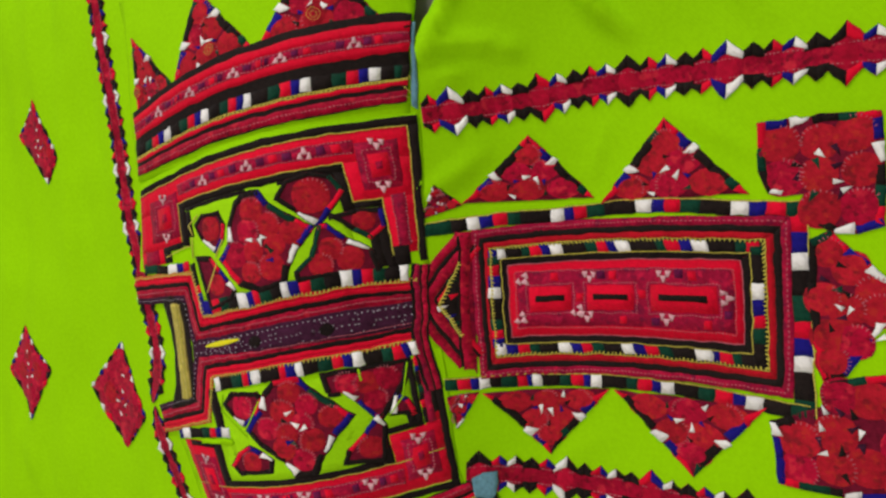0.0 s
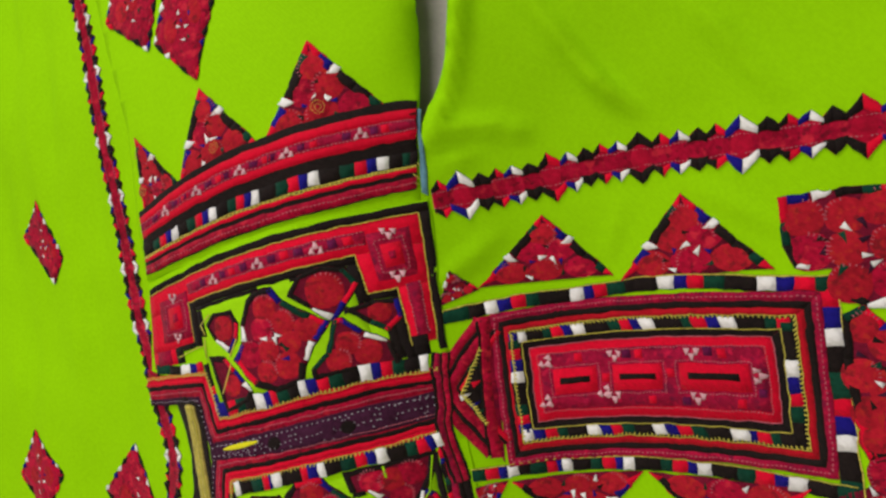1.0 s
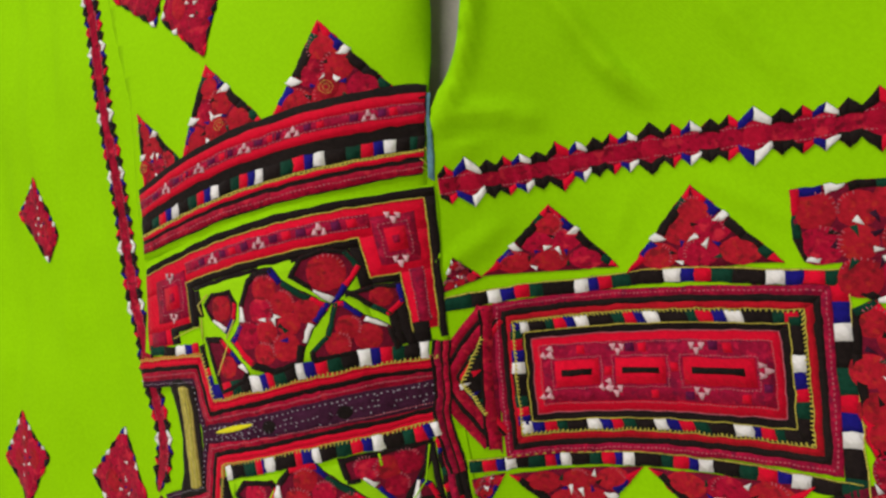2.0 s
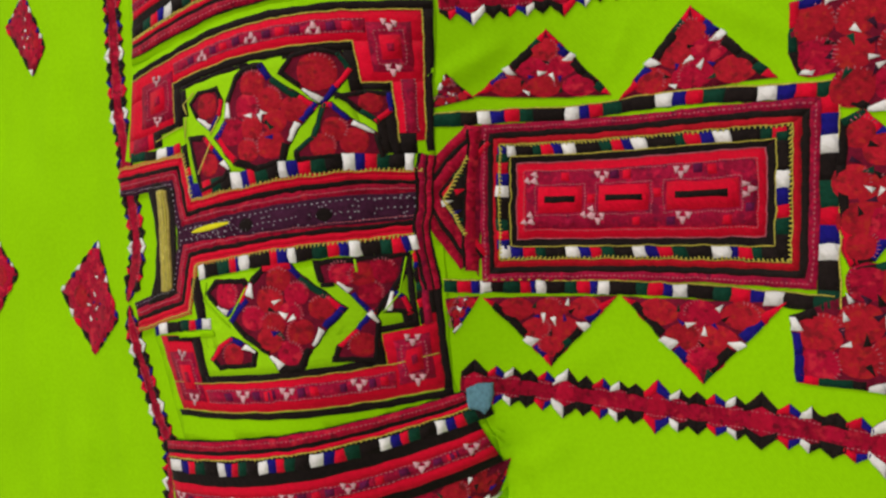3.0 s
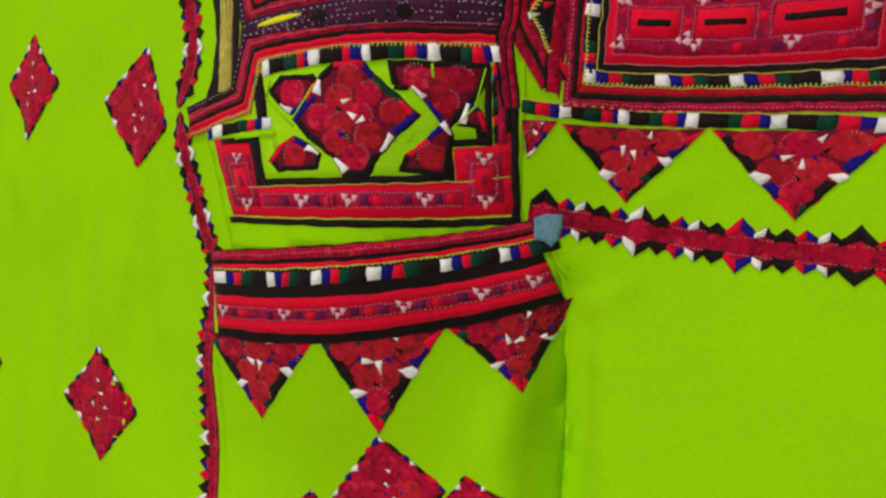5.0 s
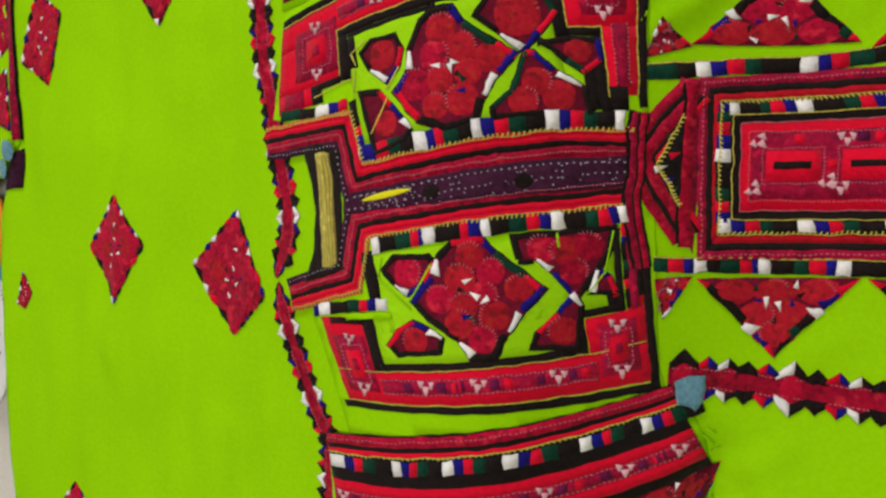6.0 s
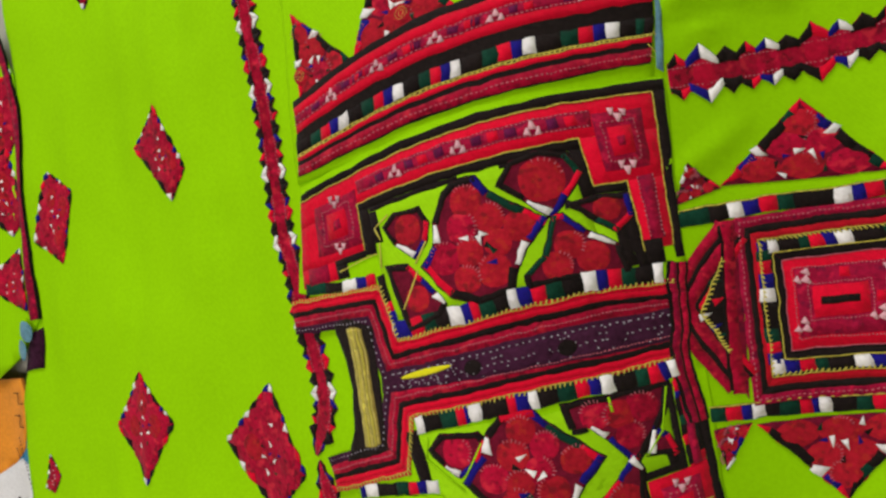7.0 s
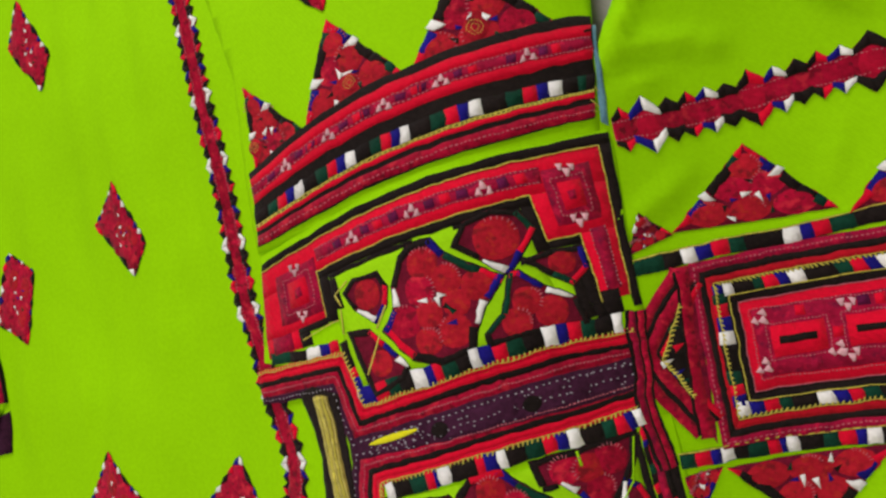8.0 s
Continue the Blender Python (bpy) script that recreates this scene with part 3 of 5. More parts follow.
# ---- the shawl with small diamonds and a toothed hem ----
shawl = thing("shawl", "lime green cotton shawl with scattered crimson diamonds", "shawl")
sheet("shawl_cloth", [(-0.726, 0.208), (-0.738, 0.372), (-0.745, 0.62), (-0.20, 0.62), (-0.20, -0.72), (-0.70, -0.72), (-0.727, -0.277), (-0.732, -0.209), (-0.741, -0.123), (-0.749, -0.064), (-0.723, 0.010), (-0.719, 0.056)], GREEN, shawl, 0.0, 0.003, cell=0.009)
toothed = ["kk", "bk", "rk", "ww", "kk", "kb", "rr", "kk", "ww", "bk", "kr"]
HEM = "crimson toothed hem band with black, white and blue points"
toothed_band(shawl, [(-0.45, 0.60), (-0.400, 0.471), (-0.378, 0.394), (-0.366, 0.332), (-0.358, 0.274), (-0.349, 0.212), (-0.345, 0.148), (-0.341, 0.091), (-0.331, 0.053), (-0.323, 0.012), (-0.312, -0.023), (-0.306, -0.050), (-0.307, -0.074), (-0.320, -0.108)], toothed, 0.0128, 0.0128, 0.0108, 0.0158, name="hem_band", label=HEM, taper=(0, 0.022))
toothed_band(shawl, [(-0.318, -0.112), (-0.310, -0.139), (-0.293, -0.180), (-0.272, -0.222), (-0.257, -0.246)], toothed, 0.0128, 0.0128, 0.0100, 0.0150, name="hem_band", label=HEM, taper=(0.030, 0))
toothed_band(shawl, [(-0.256, -0.243), (-0.256, -0.270), (-0.259, -0.297), (-0.266, -0.343), (-0.264, -0.387), (-0.261, -0.440), (-0.259, -0.499), (-0.26, -0.60), (-0.27, -0.68)], toothed, 0.0128, 0.0128, 0.0080, 0.0160, name="hem_band", label=HEM, sides=(-1,))
DIAMONDS = [
    [(-0.504, 0.242), (-0.463, 0.171), (-0.487, 0.141), (-0.538, 0.202)],
    [(-0.681, 0.199), (-0.640, 0.171), (-0.663, 0.093), (-0.710, 0.121)],
    [(-0.554, -0.032), (-0.504, -0.084), (-0.548, -0.149), (-0.592, -0.089)],
    [(-0.379, -0.046), (-0.335, -0.127), (-0.381, -0.169), (-0.439, -0.102)],
    [(-0.615, -0.356), (-0.567, -0.404), (-0.595, -0.468), (-0.653, -0.413)],
    [(-0.419, -0.360), (-0.362, -0.423), (-0.405, -0.482), (-0.461, -0.419)],
    [(-0.626, 0.480), (-0.586, 0.407), (-0.607, 0.371), (-0.650, 0.430)],
    [(-0.703, -0.123), (-0.688, -0.146), (-0.699, -0.165), (-0.711, -0.160)],
]
for i_, d_ in enumerate(DIAMONDS):
    diamond_motif(shawl, d_, seed=i_)

# ---- the dress: body, yoke and sleeves ----
dress = thing("dress", "lime green cotton dress with dense crimson embroidered yoke and pocket", "dress")
sheet("body_cloth", [(0.091, 0.510), (0.060, 0.418), (0.042, 0.358), (0.034, 0.312), (0.017, 0.276), (0.006, 0.250), (-0.029, 0.159), (-0.05, 0.05), (-0.05, -0.10), (0.007, -0.157), (0.029, -0.218), (0.070, -0.316), (0.079, -0.429), (0.085, -0.503), (0.090, -0.569), (0.02, -0.78), (0.62, -0.78), (0.62, 0.60)], GREEN2, dress, 0.003, 0.004, cell=0.007)
upper = sheet("upper_sleeve_cloth", [(-0.375, 0.681), (-0.378, 0.532), (-0.365, 0.462), (-0.340, 0.372), (-0.315, 0.293), (-0.316, 0.132), (-0.125, 0.156), (-0.005, 0.170), (0.000, 0.220), (0.006, 0.296), (0.014, 0.370), (0.022, 0.443), (0.035, 0.529)], GREEN2, dress, 0.0042, 0.004, cell=0.012)
lower = sheet("lower_sleeve_cloth", [(-0.254, -0.243), (-0.093, -0.213), (0.032, -0.179), (0.055, -0.222), (0.062, -0.257), (0.070, -0.316), (0.080, -0.419), (0.088, -0.480), (0.096, -0.544), (-0.220, -0.644), (-0.239, -0.497), (-0.252, -0.341)], GREEN2, dress, 0.0046, 0.004, cell=0.012)
yoke = sheet("yoke_cloth", [(-0.313, 0.129), (-0.123, 0.167), (0.003, 0.180), (0.005, 0.023), (0.012, -0.039), (0.019, -0.169), (0.027, -0.190), (-0.086, -0.219), (-0.230, -0.237), (-0.237, -0.216), (-0.256, -0.169), (-0.277, -0.126), (-0.286, -0.106), (-0.234, -0.102), (-0.242, 0.019), (-0.326, 0.036)], GREEN2, dress, 0.0050, 0.004, cell=0.012)

ZU = 0.0062
# upper yoke panel
A = panel((-0.313, 0.122), (-0.161, 0.155), (0.002, 0.178), (0.003, 0.097), (0.006, 0.020), (-0.116, 0.003), (-0.314, -0.020), (-0.319, 0.054))
C = panel((-0.297, -0.067), (-0.114, -0.054), (0.006, -0.031), (0.012, -0.105), (0.021, -0.185), (-0.087, -0.202), (-0.232, -0.212), (-0.264, -0.148))


def rects(name, f, rs, col, parent, z, label=""):
    bm = bmesh.new()
    for u0, v0, u1, v1 in rs:
        add_grid(bm, f, u0, v0, u1, v1, z, 0.0011, 0.011, 0.0007)
    return finish(bm, name, COL[col], parent, label)


def corner_square(f, u0, v0, u1, v1, parent, z):
    """Nested squares in scarlet and maroon with pink flecks, for the corners of the yoke."""
    du, dv = u1 - u0, v1 - v0
    rects("maroon_square", f, [(u0 + du * 0.14, v0 + dv * 0.12, u1 - du * 0.14, v1 - dv * 0.12)], "d", parent, z)
    rects("scarlet_square", f, [(u0 + du * 0.33, v0 + dv * 0.31, u1 - du * 0.33, v1 - dv * 0.31)], "r", parent, z + 0.0005)
    rects("maroon_dot", f, [(u0 + du * 0.44, v0 + dv * 0.43, u1 - du * 0.44, v1 - dv * 0.43)], "d", parent, z + 0.0009)
    for a, b, e, g in ((0.26, 0.24, 0.74, 0.24), (0.74, 0.24, 0.74, 0.76), (0.74, 0.76, 0.26, 0.76), (0.26, 0.76, 0.26, 0.24)):
        p, q = f(u0 + du * a, v0 + dv * b), f(u0 + du * e, v0 + dv * g)
        running_stitch("dotted_stitch", quad(p, q, q, p), 0, COL["q"], parent, z + 0.0008, math.dist(p, q))
    for a, b in ((0.5, 0.17), (0.5, 0.86)):
        pink_fan(f(u0 + du * a, v0 + dv * b), parent, z + 0.001)


def pink_fan(c, parent, z, s=0.0044, turn=0.0):
    """Three pale satin stitches set as a small heart."""
    bm = bmesh.new()
    co, si = math.cos(turn), math.sin(turn)
    for x, y, w in ((-0.95, 0.55, 0.62), (0.95, 0.55, 0.62), (0.0, -0.45, 0.72)):
        pts = [(c[0] + s * (co * (x + a) - si * (y + b)), c[1] + s * (si * (x + a) + co * (y + b))) for a, b in ((-w, w), (w, w), (w * 0.25, -w), (-w * 0.25, -w))]
        add_grid(bm, quad(*pts), 0, 0, 1, 1, z, 0.0005)
    return finish(bm, "pink_fan", COL["p"], parent)


def ornament(f, u0, u1, v0, v1, parent, z, length, fans, turn=0.0):
    """Maroon centre band with dotted stitch lines and pink fans at the given places along it."""
    rects("maroon_band", f, [(u0, v0, u1, v1)], "d", parent, z)
    for v in (v0 + (v1 - v0) * 0.06, v1 - (v1 - v0) * 0.06):
        running_stitch("dotted_stitch", f, v, COL["q"], parent, z + 0.0005, length, u0=u0, u1=u1)
    for i, u in enumerate(fans):
        pink_fan(f(u, v0 + (v1 - v0) * 0.5), parent, z + 0.0006, turn=turn)
        for k, c in ((0.045, "x"), (0.085, "r"), (-0.05, "x")):
            if u0 < u + k < u1 - 0.02:
                rects(NAME[c] + "_patch", f, [(u + k - 0.013, v0 + (v1 - v0) * 0.2, u + k + 0.013, v1 - (v1 - v0) * 0.2)], c, parent, z + 0.0003)


up = rects("upper_yoke_panel", A, [(0, 0, 1.0, 0.05), (0.97, 0.05, 1.0, 0.86)], "k", dress, ZU, "black outer border of the yoke panel")
rects("scarlet_frame", A, [(0.0, 0.05, 0.973, 0.225), (0.0, 0.225, 0.205, 0.50), (0.0, 0.50, 0.11, 0.61), (0.795, 0.225, 0.973, 0.455), (0.878, 0.455, 0.973, 0.80)], "r", up, ZU)
rects("black_inner_border", A, [(0.205, 0.225, 0.795, 0.272), (0.205, 0.27, 0.240, 0.53), (0.11, 0.50, 0.205, 0.535), (0.11, 0.535, 0.145, 0.61), (0.762, 0.27, 0.795, 0.50), (0.795, 0.455, 0.878, 0.50), (0.846, 0.50, 0.878, 0.90), (0.878, 0.75, 0.935, 0.88)], "k", up, ZU + 0.0003)
ornament(A, 0.215, 0.83, 0.095, 0.172, up, ZU + 0.0006, 0.195, (0.343, 0.525, 0.701), math.pi)
corner_square(A, 0.03, 0.09, 0.235, 0.50, up, ZU + 0.0006)
corner_square(A, 0.81, 0.075, 0.965, 0.445, up, ZU + 0.0006)
rects("maroon_leg", A, [(0.905, 0.44, 0.945, 0.75)], "d", up, ZU + 0.0006)
rects("maroon_leg", A, [(0.02, 0.50, 0.085, 0.60)], "d", up, ZU + 0.0006)
for u_ in (0.905, 0.945):
    running_stitch("dotted_stitch", lambda u, v: A(v, 0.44 + 0.31 * u), u_, COL["q"], up, ZU + 0.0012, 0.05)
for (ua_, va_), (ub_, vb_) in (((0.205, 0.225), (0.795, 0.225)), ((0.0, 0.05), (0.97, 0.05)), ((0.795, 0.225), (0.795, 0.455)), ((0.795, 0.455), (0.878, 0.455)), ((0.878, 0.455), (0.878, 0.8)), ((0.205, 0.225), (0.205, 0.50)), ((0.972, 0.05), (0.972, 0.8)), ((0.24, 0.53), (0.12, 0.57))):
    n_ = max(4, int(math.dist(A(ua_, va_), A(ub_, vb_)) / 0.006))
    bars("yellow_cord", [(A(ua_ + (ub_ - ua_) * i / n_, va_ + (vb_ - va_) * i / n_), A(ua_ + (ub_ - ua_) * (i + 1) / n_, va_ + (vb_ - va_) * (i + 1) / n_), 0.0009) for i in range(n_)], COL["y"], up, ZU + 0.0012)
foot_ = ribbon([(-0.217, -0.001), (-0.161, 0.008), (-0.117, 0.017), (-0.079, 0.024), (-0.052, 0.027), (-0.011, 0.029)])
blocks(foot_, -0.0070, 0.0072, "b0.073 r0.132 g0.188 k0.241 w0.297 b0.332 r0.368 g0.419 k0.473 w0.508 b0.558 r0.604 g0.665 k0.733 w0.778 b0.817 r0.861 g0.911 k0.966 w1.000", up, ZU + 0.0012)
left_ = ribbon([(-0.316, 0.038), (-0.273, 0.038), (-0.234, 0.042)])
blocks(left_, -0.0048, 0.0048, "g0.30 k0.55 w0.74 b0.88 r1.0", up, ZU + 0.0006)
side_ = ribbon([(-0.229, 0.044), (-0.222, 0.020), (-0.214, -0.004)])
blocks(side_, -0.0035, 0.0045, "k0.45 r0.62 b0.80 w1.0", up, ZU + 0.0006)

# lower yoke panel
lo = rects("lower_yoke_panel", C, [(0, 0.955, 1.0, 1.0), (0.962, 0.30, 1.0, 0.955)], "k", dress, ZU, "black outer border of the yoke panel")
rects("scarlet_frame", C, [(0.02, 0.745, 0.965, 0.945), (0.02, 0.44, 0.165, 0.745), (0.755, 0.56, 0.965, 0.745), (0.90, 0.08, 0.965, 0.56)], "r", lo, ZU)
rects("black_inner_border", C, [(0.165, 0.705, 0.72, 0.745), (0.145, 0.42, 0.18, 0.74), (0.715, 0.52, 0.752, 0.745), (0.72, 0.515, 0.885, 0.555), (0.868, 0.12, 0.892, 0.555), (0.185, 0.11, 0.212, 0.36), (0.165, 0.70, 0.72, 0.72)], "k", lo, ZU + 0.0003)
ornament(C, 0.15, 0.78, 0.79, 0.885, lo, ZU + 0.0006, 0.165, (0.28, 0.427, 0.652))
corner_square(C, 0.02, 0.49, 0.16, 0.93, lo, ZU + 0.0006)
corner_square(C, 0.765, 0.57, 0.955, 0.92, lo, ZU + 0.0006)
rects("maroon_leg", C, [(0.915, 0.1, 0.948, 0.56)], "d", lo, ZU + 0.0006)
rects("black_leg_line", C, [(0.945, 0.0, 0.966, 0.5)], "k", lo, ZU + 0.0008)
head_row_ = ribbon([(-0.204, -0.076), (-0.160, -0.067), (-0.109, -0.058), (-0.069, -0.052), (-0.025, -0.047), (-0.008, -0.043)])
blocks(head_row_, -0.0066, 0.0066, "w0.037 k0.117 g0.182 r0.220 b0.238 w0.288 k0.394 r0.425 b0.472 w0.504 k0.575 g0.641 r0.685 b0.730 w0.777 k0.853 g0.897 r0.942 b0.972 w1.000", lo, ZU + 0.0012)
flap_row_ = ribbon([(-0.268, -0.134), (-0.229, -0.127), (-0.188, -0.122)])
blocks(flap_row_, -0.0050, 0.0050, "b0.08 w0.24 k0.50 g0.66 r0.76 b0.86 w1.0", lo, ZU + 0.0008)
rects("black_slit", C, [(0.05, 0.445, 0.15, 0.475)], "k", lo, ZU + 0.0009)
blocks(lambda u, v: C(v, u), 0.895, 0.915, "r0.17 b0.21 k0.30 g0.35 k0.40 r0.45 k0.55", lo, ZU + 0.0006, 0.115)
for va_ in (0.745, 0.948):
    bars("yellow_cord", [(C(0.02 + 0.94 * i / 40, va_), C(0.02 + 0.94 * (i + 1) / 40, va_), 0.0008) for i in range(40)], COL["y"], lo, ZU + 0.0008)


sheet("lime_slit", [(-0.232, -0.133), (-0.185, -0.128), (-0.182, -0.133), (-0.230, -0.138)], GREEN2, lo, ZU + 0.0022, 0.0006, 0.005)


# motifs inside the yoke panels
def free_motif(parent, pts, codes, tiles, tile_size, z, name="crimson_patch", seed=0, flecks=3, depth=0.0050, tooth=0.0, grow=1.0, halo=0.0, marks=""):
    """A many-cornered crimson patch. codes: a colour string for each edge in turn; tiles: its lozenges' centres."""
    rnd = random.Random(seed)
    mid = (sum(p[0] for p in pts) / len(pts), sum(p[1] for p in pts) / len(pts))
    pts = [lerp(mid, p, grow) for p in pts]
    if halo:
        sheet("black_outline", [lerp(mid, p, halo) for p in pts], COL["k"], parent, z - 0.0009, 0.0008, 0.006)
    body = sheet(name, pts, COL["e"], parent, z - 0.0004, 0.0012, 0.005)
    for i, code in enumerate(codes):
        if code.strip():
            edging(body, pts[i], pts[(i + 1) % len(pts)], [(c, 1.0) for c in code], depth, z + 0.0005, mid, tooth, False)
    for i, c in enumerate(tiles):
        a = rnd.uniform(0.6, 0.95)
        s = tile_size * rnd.uniform(0.9, 1.1)
        ax, by = (s * math.cos(a), s * math.sin(a)), (-s * math.sin(a), s * math.cos(a))
        tile("stitched_lozenge", c, ax, by, COL[rnd.choice("omoo")], body, z)
        if rnd.random() < 0.75:
            stitch_row(c, s, rnd.uniform(0, 3.14), body, z + 0.0011)
    for k in range(flecks):
        c = lerp(mid, rnd.choice(pts), rnd.uniform(0.0, 0.3))
        fleck(body, c, tile_size * 0.42, rnd.uniform(0, 6.28), z + 0.0018)
        c = lerp(mid, rnd.choice(pts), rnd.uniform(0.15, 0.5))
        fleck(body, c, tile_size * 0.4, rnd.uniform(0, 6.28), z + 0.0014, rnd.choice("bkgk"))
    for word in marks.split():
        x, y = (float(k) for k in word[1:].split(","))
        fleck(body, (x, y), tile_size * (0.34 if word[0] == "w" else 0.38), rnd.uniform(0, 6.28), z + (0.0018 if word[0] == "w" else 0.0013), word[0])
    return body


rects("lime_ground", A, [(0.235, 0.27, 0.77, 0.89), (0.77, 0.50, 0.85, 0.89)], "l", up, ZU - 0.0002)
rects("lime_ground", C, [(0.20, 0.10, 0.868, 0.52), (0.17, 0.36, 0.72, 0.71)], "l", lo, ZU - 0.0002)
for r_ in ((0.19, 0.10, 0.22, 0.34), (0.60, 0.11, 0.87, 0.135), (0.835, 0.46, 0.868, 0.53)):
    rects("black_margin", C, [r_], "k", lo, ZU)
for r_ in ((0.24, 0.272, 0.50, 0.30), (0.60, 0.272, 0.76, 0.29), (0.235, 0.30, 0.262, 0.48), (0.815, 0.53, 0.846, 0.86)):
    rects("black_margin", A, [r_], "k", up, ZU)
ZM = ZU + 0.0008
free_motif(dress, [(-0.155, 0.107), (-0.137, 0.110), (-0.128, 0.097), (-0.105, 0.084), (-0.090, 0.075), (-0.102, 0.060), (-0.113, 0.042), (-0.117, 0.025), (-0.141, 0.019), (-0.163, 0.026), (-0.184, 0.049), (-0.173, 0.063), (-0.172, 0.080), (-0.163, 0.100)],
           ["k", "b", "g", "r", "b", "w", "k", "k", "k", "r", "b", "w", "k", "k"], [(-0.146, 0.094), (-0.151, 0.074), (-0.129, 0.080), (-0.107, 0.072), (-0.124, 0.061), (-0.146, 0.055), (-0.166, 0.052), (-0.128, 0.040), (-0.149, 0.035)], 0.0125, ZM, seed=1, halo=1.03, grow=1.06)
free_motif(dress, [(-0.117, 0.103), (-0.108, 0.118), (-0.090, 0.124), (-0.074, 0.121), (-0.065, 0.108), (-0.074, 0.093), (-0.085, 0.080), (-0.102, 0.093)], ["k", "k", "k", "g", "r", "b", "w", "k"], [(-0.089, 0.105)], 0.0165, ZM, seed=2, halo=1.05, grow=1.16, depth=0.0040, flecks=0)
free_motif(dress, [(-0.071, 0.085), (-0.051, 0.089), (-0.032, 0.090), (-0.031, 0.075), (-0.041, 0.064), (-0.053, 0.072)], ["k", "k", "b", "r", "g", "k"], [(-0.046, 0.081)], 0.0105, ZM, seed=3, halo=1.05, grow=1.16, depth=0.0040, flecks=0)
free_motif(dress, [(-0.083, 0.073), (-0.076, 0.074), (-0.063, 0.063), (-0.044, 0.052), (-0.039, 0.035), (-0.070, 0.032), (-0.100, 0.028), (-0.102, 0.037), (-0.090, 0.048)], ["r", "b", "w", "k", "", "k", "k", "g", "g"], [(-0.074, 0.055), (-0.058, 0.045), (-0.083, 0.040)], 0.0125, ZM, seed=4, halo=1.05, grow=1.16, depth=0.0040, flecks=0)
free_motif(dress, [(-0.219, 0.082), (-0.208, 0.091), (-0.188, 0.092), (-0.180, 0.081), (-0.184, 0.068), (-0.193, 0.057), (-0.210, 0.069)], ["k", "k", "k", "r", "b", "w", "k"], [(-0.198, 0.078)], 0.0125, ZM, seed=5, halo=1.05, grow=1.16, depth=0.0040, flecks=0)
free_motif(dress, [(-0.217, 0.047), (-0.198, 0.047), (-0.188, 0.037), (-0.178, 0.028), (-0.171, 0.019), (-0.177, 0.010), (-0.201, 0.002)], ["k", "r", "b", "w", "k", "k", "k"], [(-0.193, 0.023)], 0.0105, ZM, seed=6, halo=1.05, grow=1.16, depth=0.0040, flecks=0)
free_motif(dress, [(-0.133, -0.071), (-0.111, -0.068), (-0.101, -0.078), (-0.080, -0.094), (-0.066, -0.105), (-0.080, -0.123), (-0.091, -0.140), (-0.099, -0.158), (-0.117, -0.159), (-0.127, -0.145), (-0.148, -0.132), (-0.164, -0.118), (-0.148, -0.098), (-0.144, -0.083)],
           ["r", "b", "g", "r", "b", "w", "k", "k", "w", "k", "k", "b", "w", "k"], [(-0.120, -0.080), (-0.104, -0.092), (-0.083, -0.104), (-0.127, -0.098), (-0.108, -0.110), (-0.142, -0.115), (-0.123, -0.120), (-0.100, -0.126), (-0.108, -0.145), (-0.126, -0.134)], 0.0125, ZM, seed=7, halo=1.03, grow=1.06)
free_motif(dress, [(-0.191, -0.095), (-0.181, -0.084), (-0.154, -0.082), (-0.148, -0.088), (-0.156, -0.103), (-0.168, -0.112), (-0.182, -0.105)], ["k", "k", "k", "r", "b", "w", "k"], [(-0.170, -0.095)], 0.0120, ZM, seed=8, halo=1.05, grow=1.16, depth=0.0040, flecks=0)
free_motif(dress, [(-0.084, -0.066), (-0.056, -0.062), (-0.021, -0.057), (-0.022, -0.073), (-0.029, -0.088), (-0.041, -0.106), (-0.047, -0.106), (-0.059, -0.091), (-0.070, -0.081), (-0.080, -0.082)], ["k", "k", "k", "k", "k", "r", "b", "w", "k", "k"], [(-0.067, -0.073), (-0.050, -0.074), (-0.035, -0.070), (-0.044, -0.090)], 0.0120, ZM, seed=9, halo=1.05, grow=1.16, depth=0.0040, flecks=0)
free_motif(dress, [(-0.184, -0.154), (-0.176, -0.142), (-0.164, -0.135), (-0.153, -0.139), (-0.141, -0.146), (-0.143, -0.157), (-0.175, -0.161)], ["r", "r", "b", "w", "k", "k", "k"], [(-0.162, -0.149)], 0.0115, ZM, seed=10, halo=1.05, grow=1.16, depth=0.0040, flecks=0)
free_motif(dress, [(-0.071, -0.149), (-0.068, -0.137), (-0.056, -0.124), (-0.046, -0.109), (-0.039, -0.119), (-0.041, -0.150)], ["k", "r", "b", "w", "k", "k"], [(-0.051, -0.137)], 0.0115, ZM, seed=11, halo=1.05, grow=1.16, depth=0.0040, flecks=0)
free_motif(dress, [(-0.033, -0.107), (-0.027, -0.088), (-0.018, -0.093), (-0.013, -0.107)], ["w", "b", "r", "k"], [], 0.006, ZM, seed=12, halo=1.05, grow=1.16, depth=0.0040, flecks=0)
bars("lime_outline", [((-0.230, 0.083), (-0.216, 0.092), 0.0011), ((-0.230, 0.083), (-0.225, 0.072), 0.0011), ((-0.226, 0.050), (-0.226, 0.070), 0.0011), ((-0.190, 0.045), (-0.207, 0.016), 0.0011), ((-0.182, 0.068), (-0.192, 0.050), 0.0013)], COL["y"], up, ZM + 0.0010)
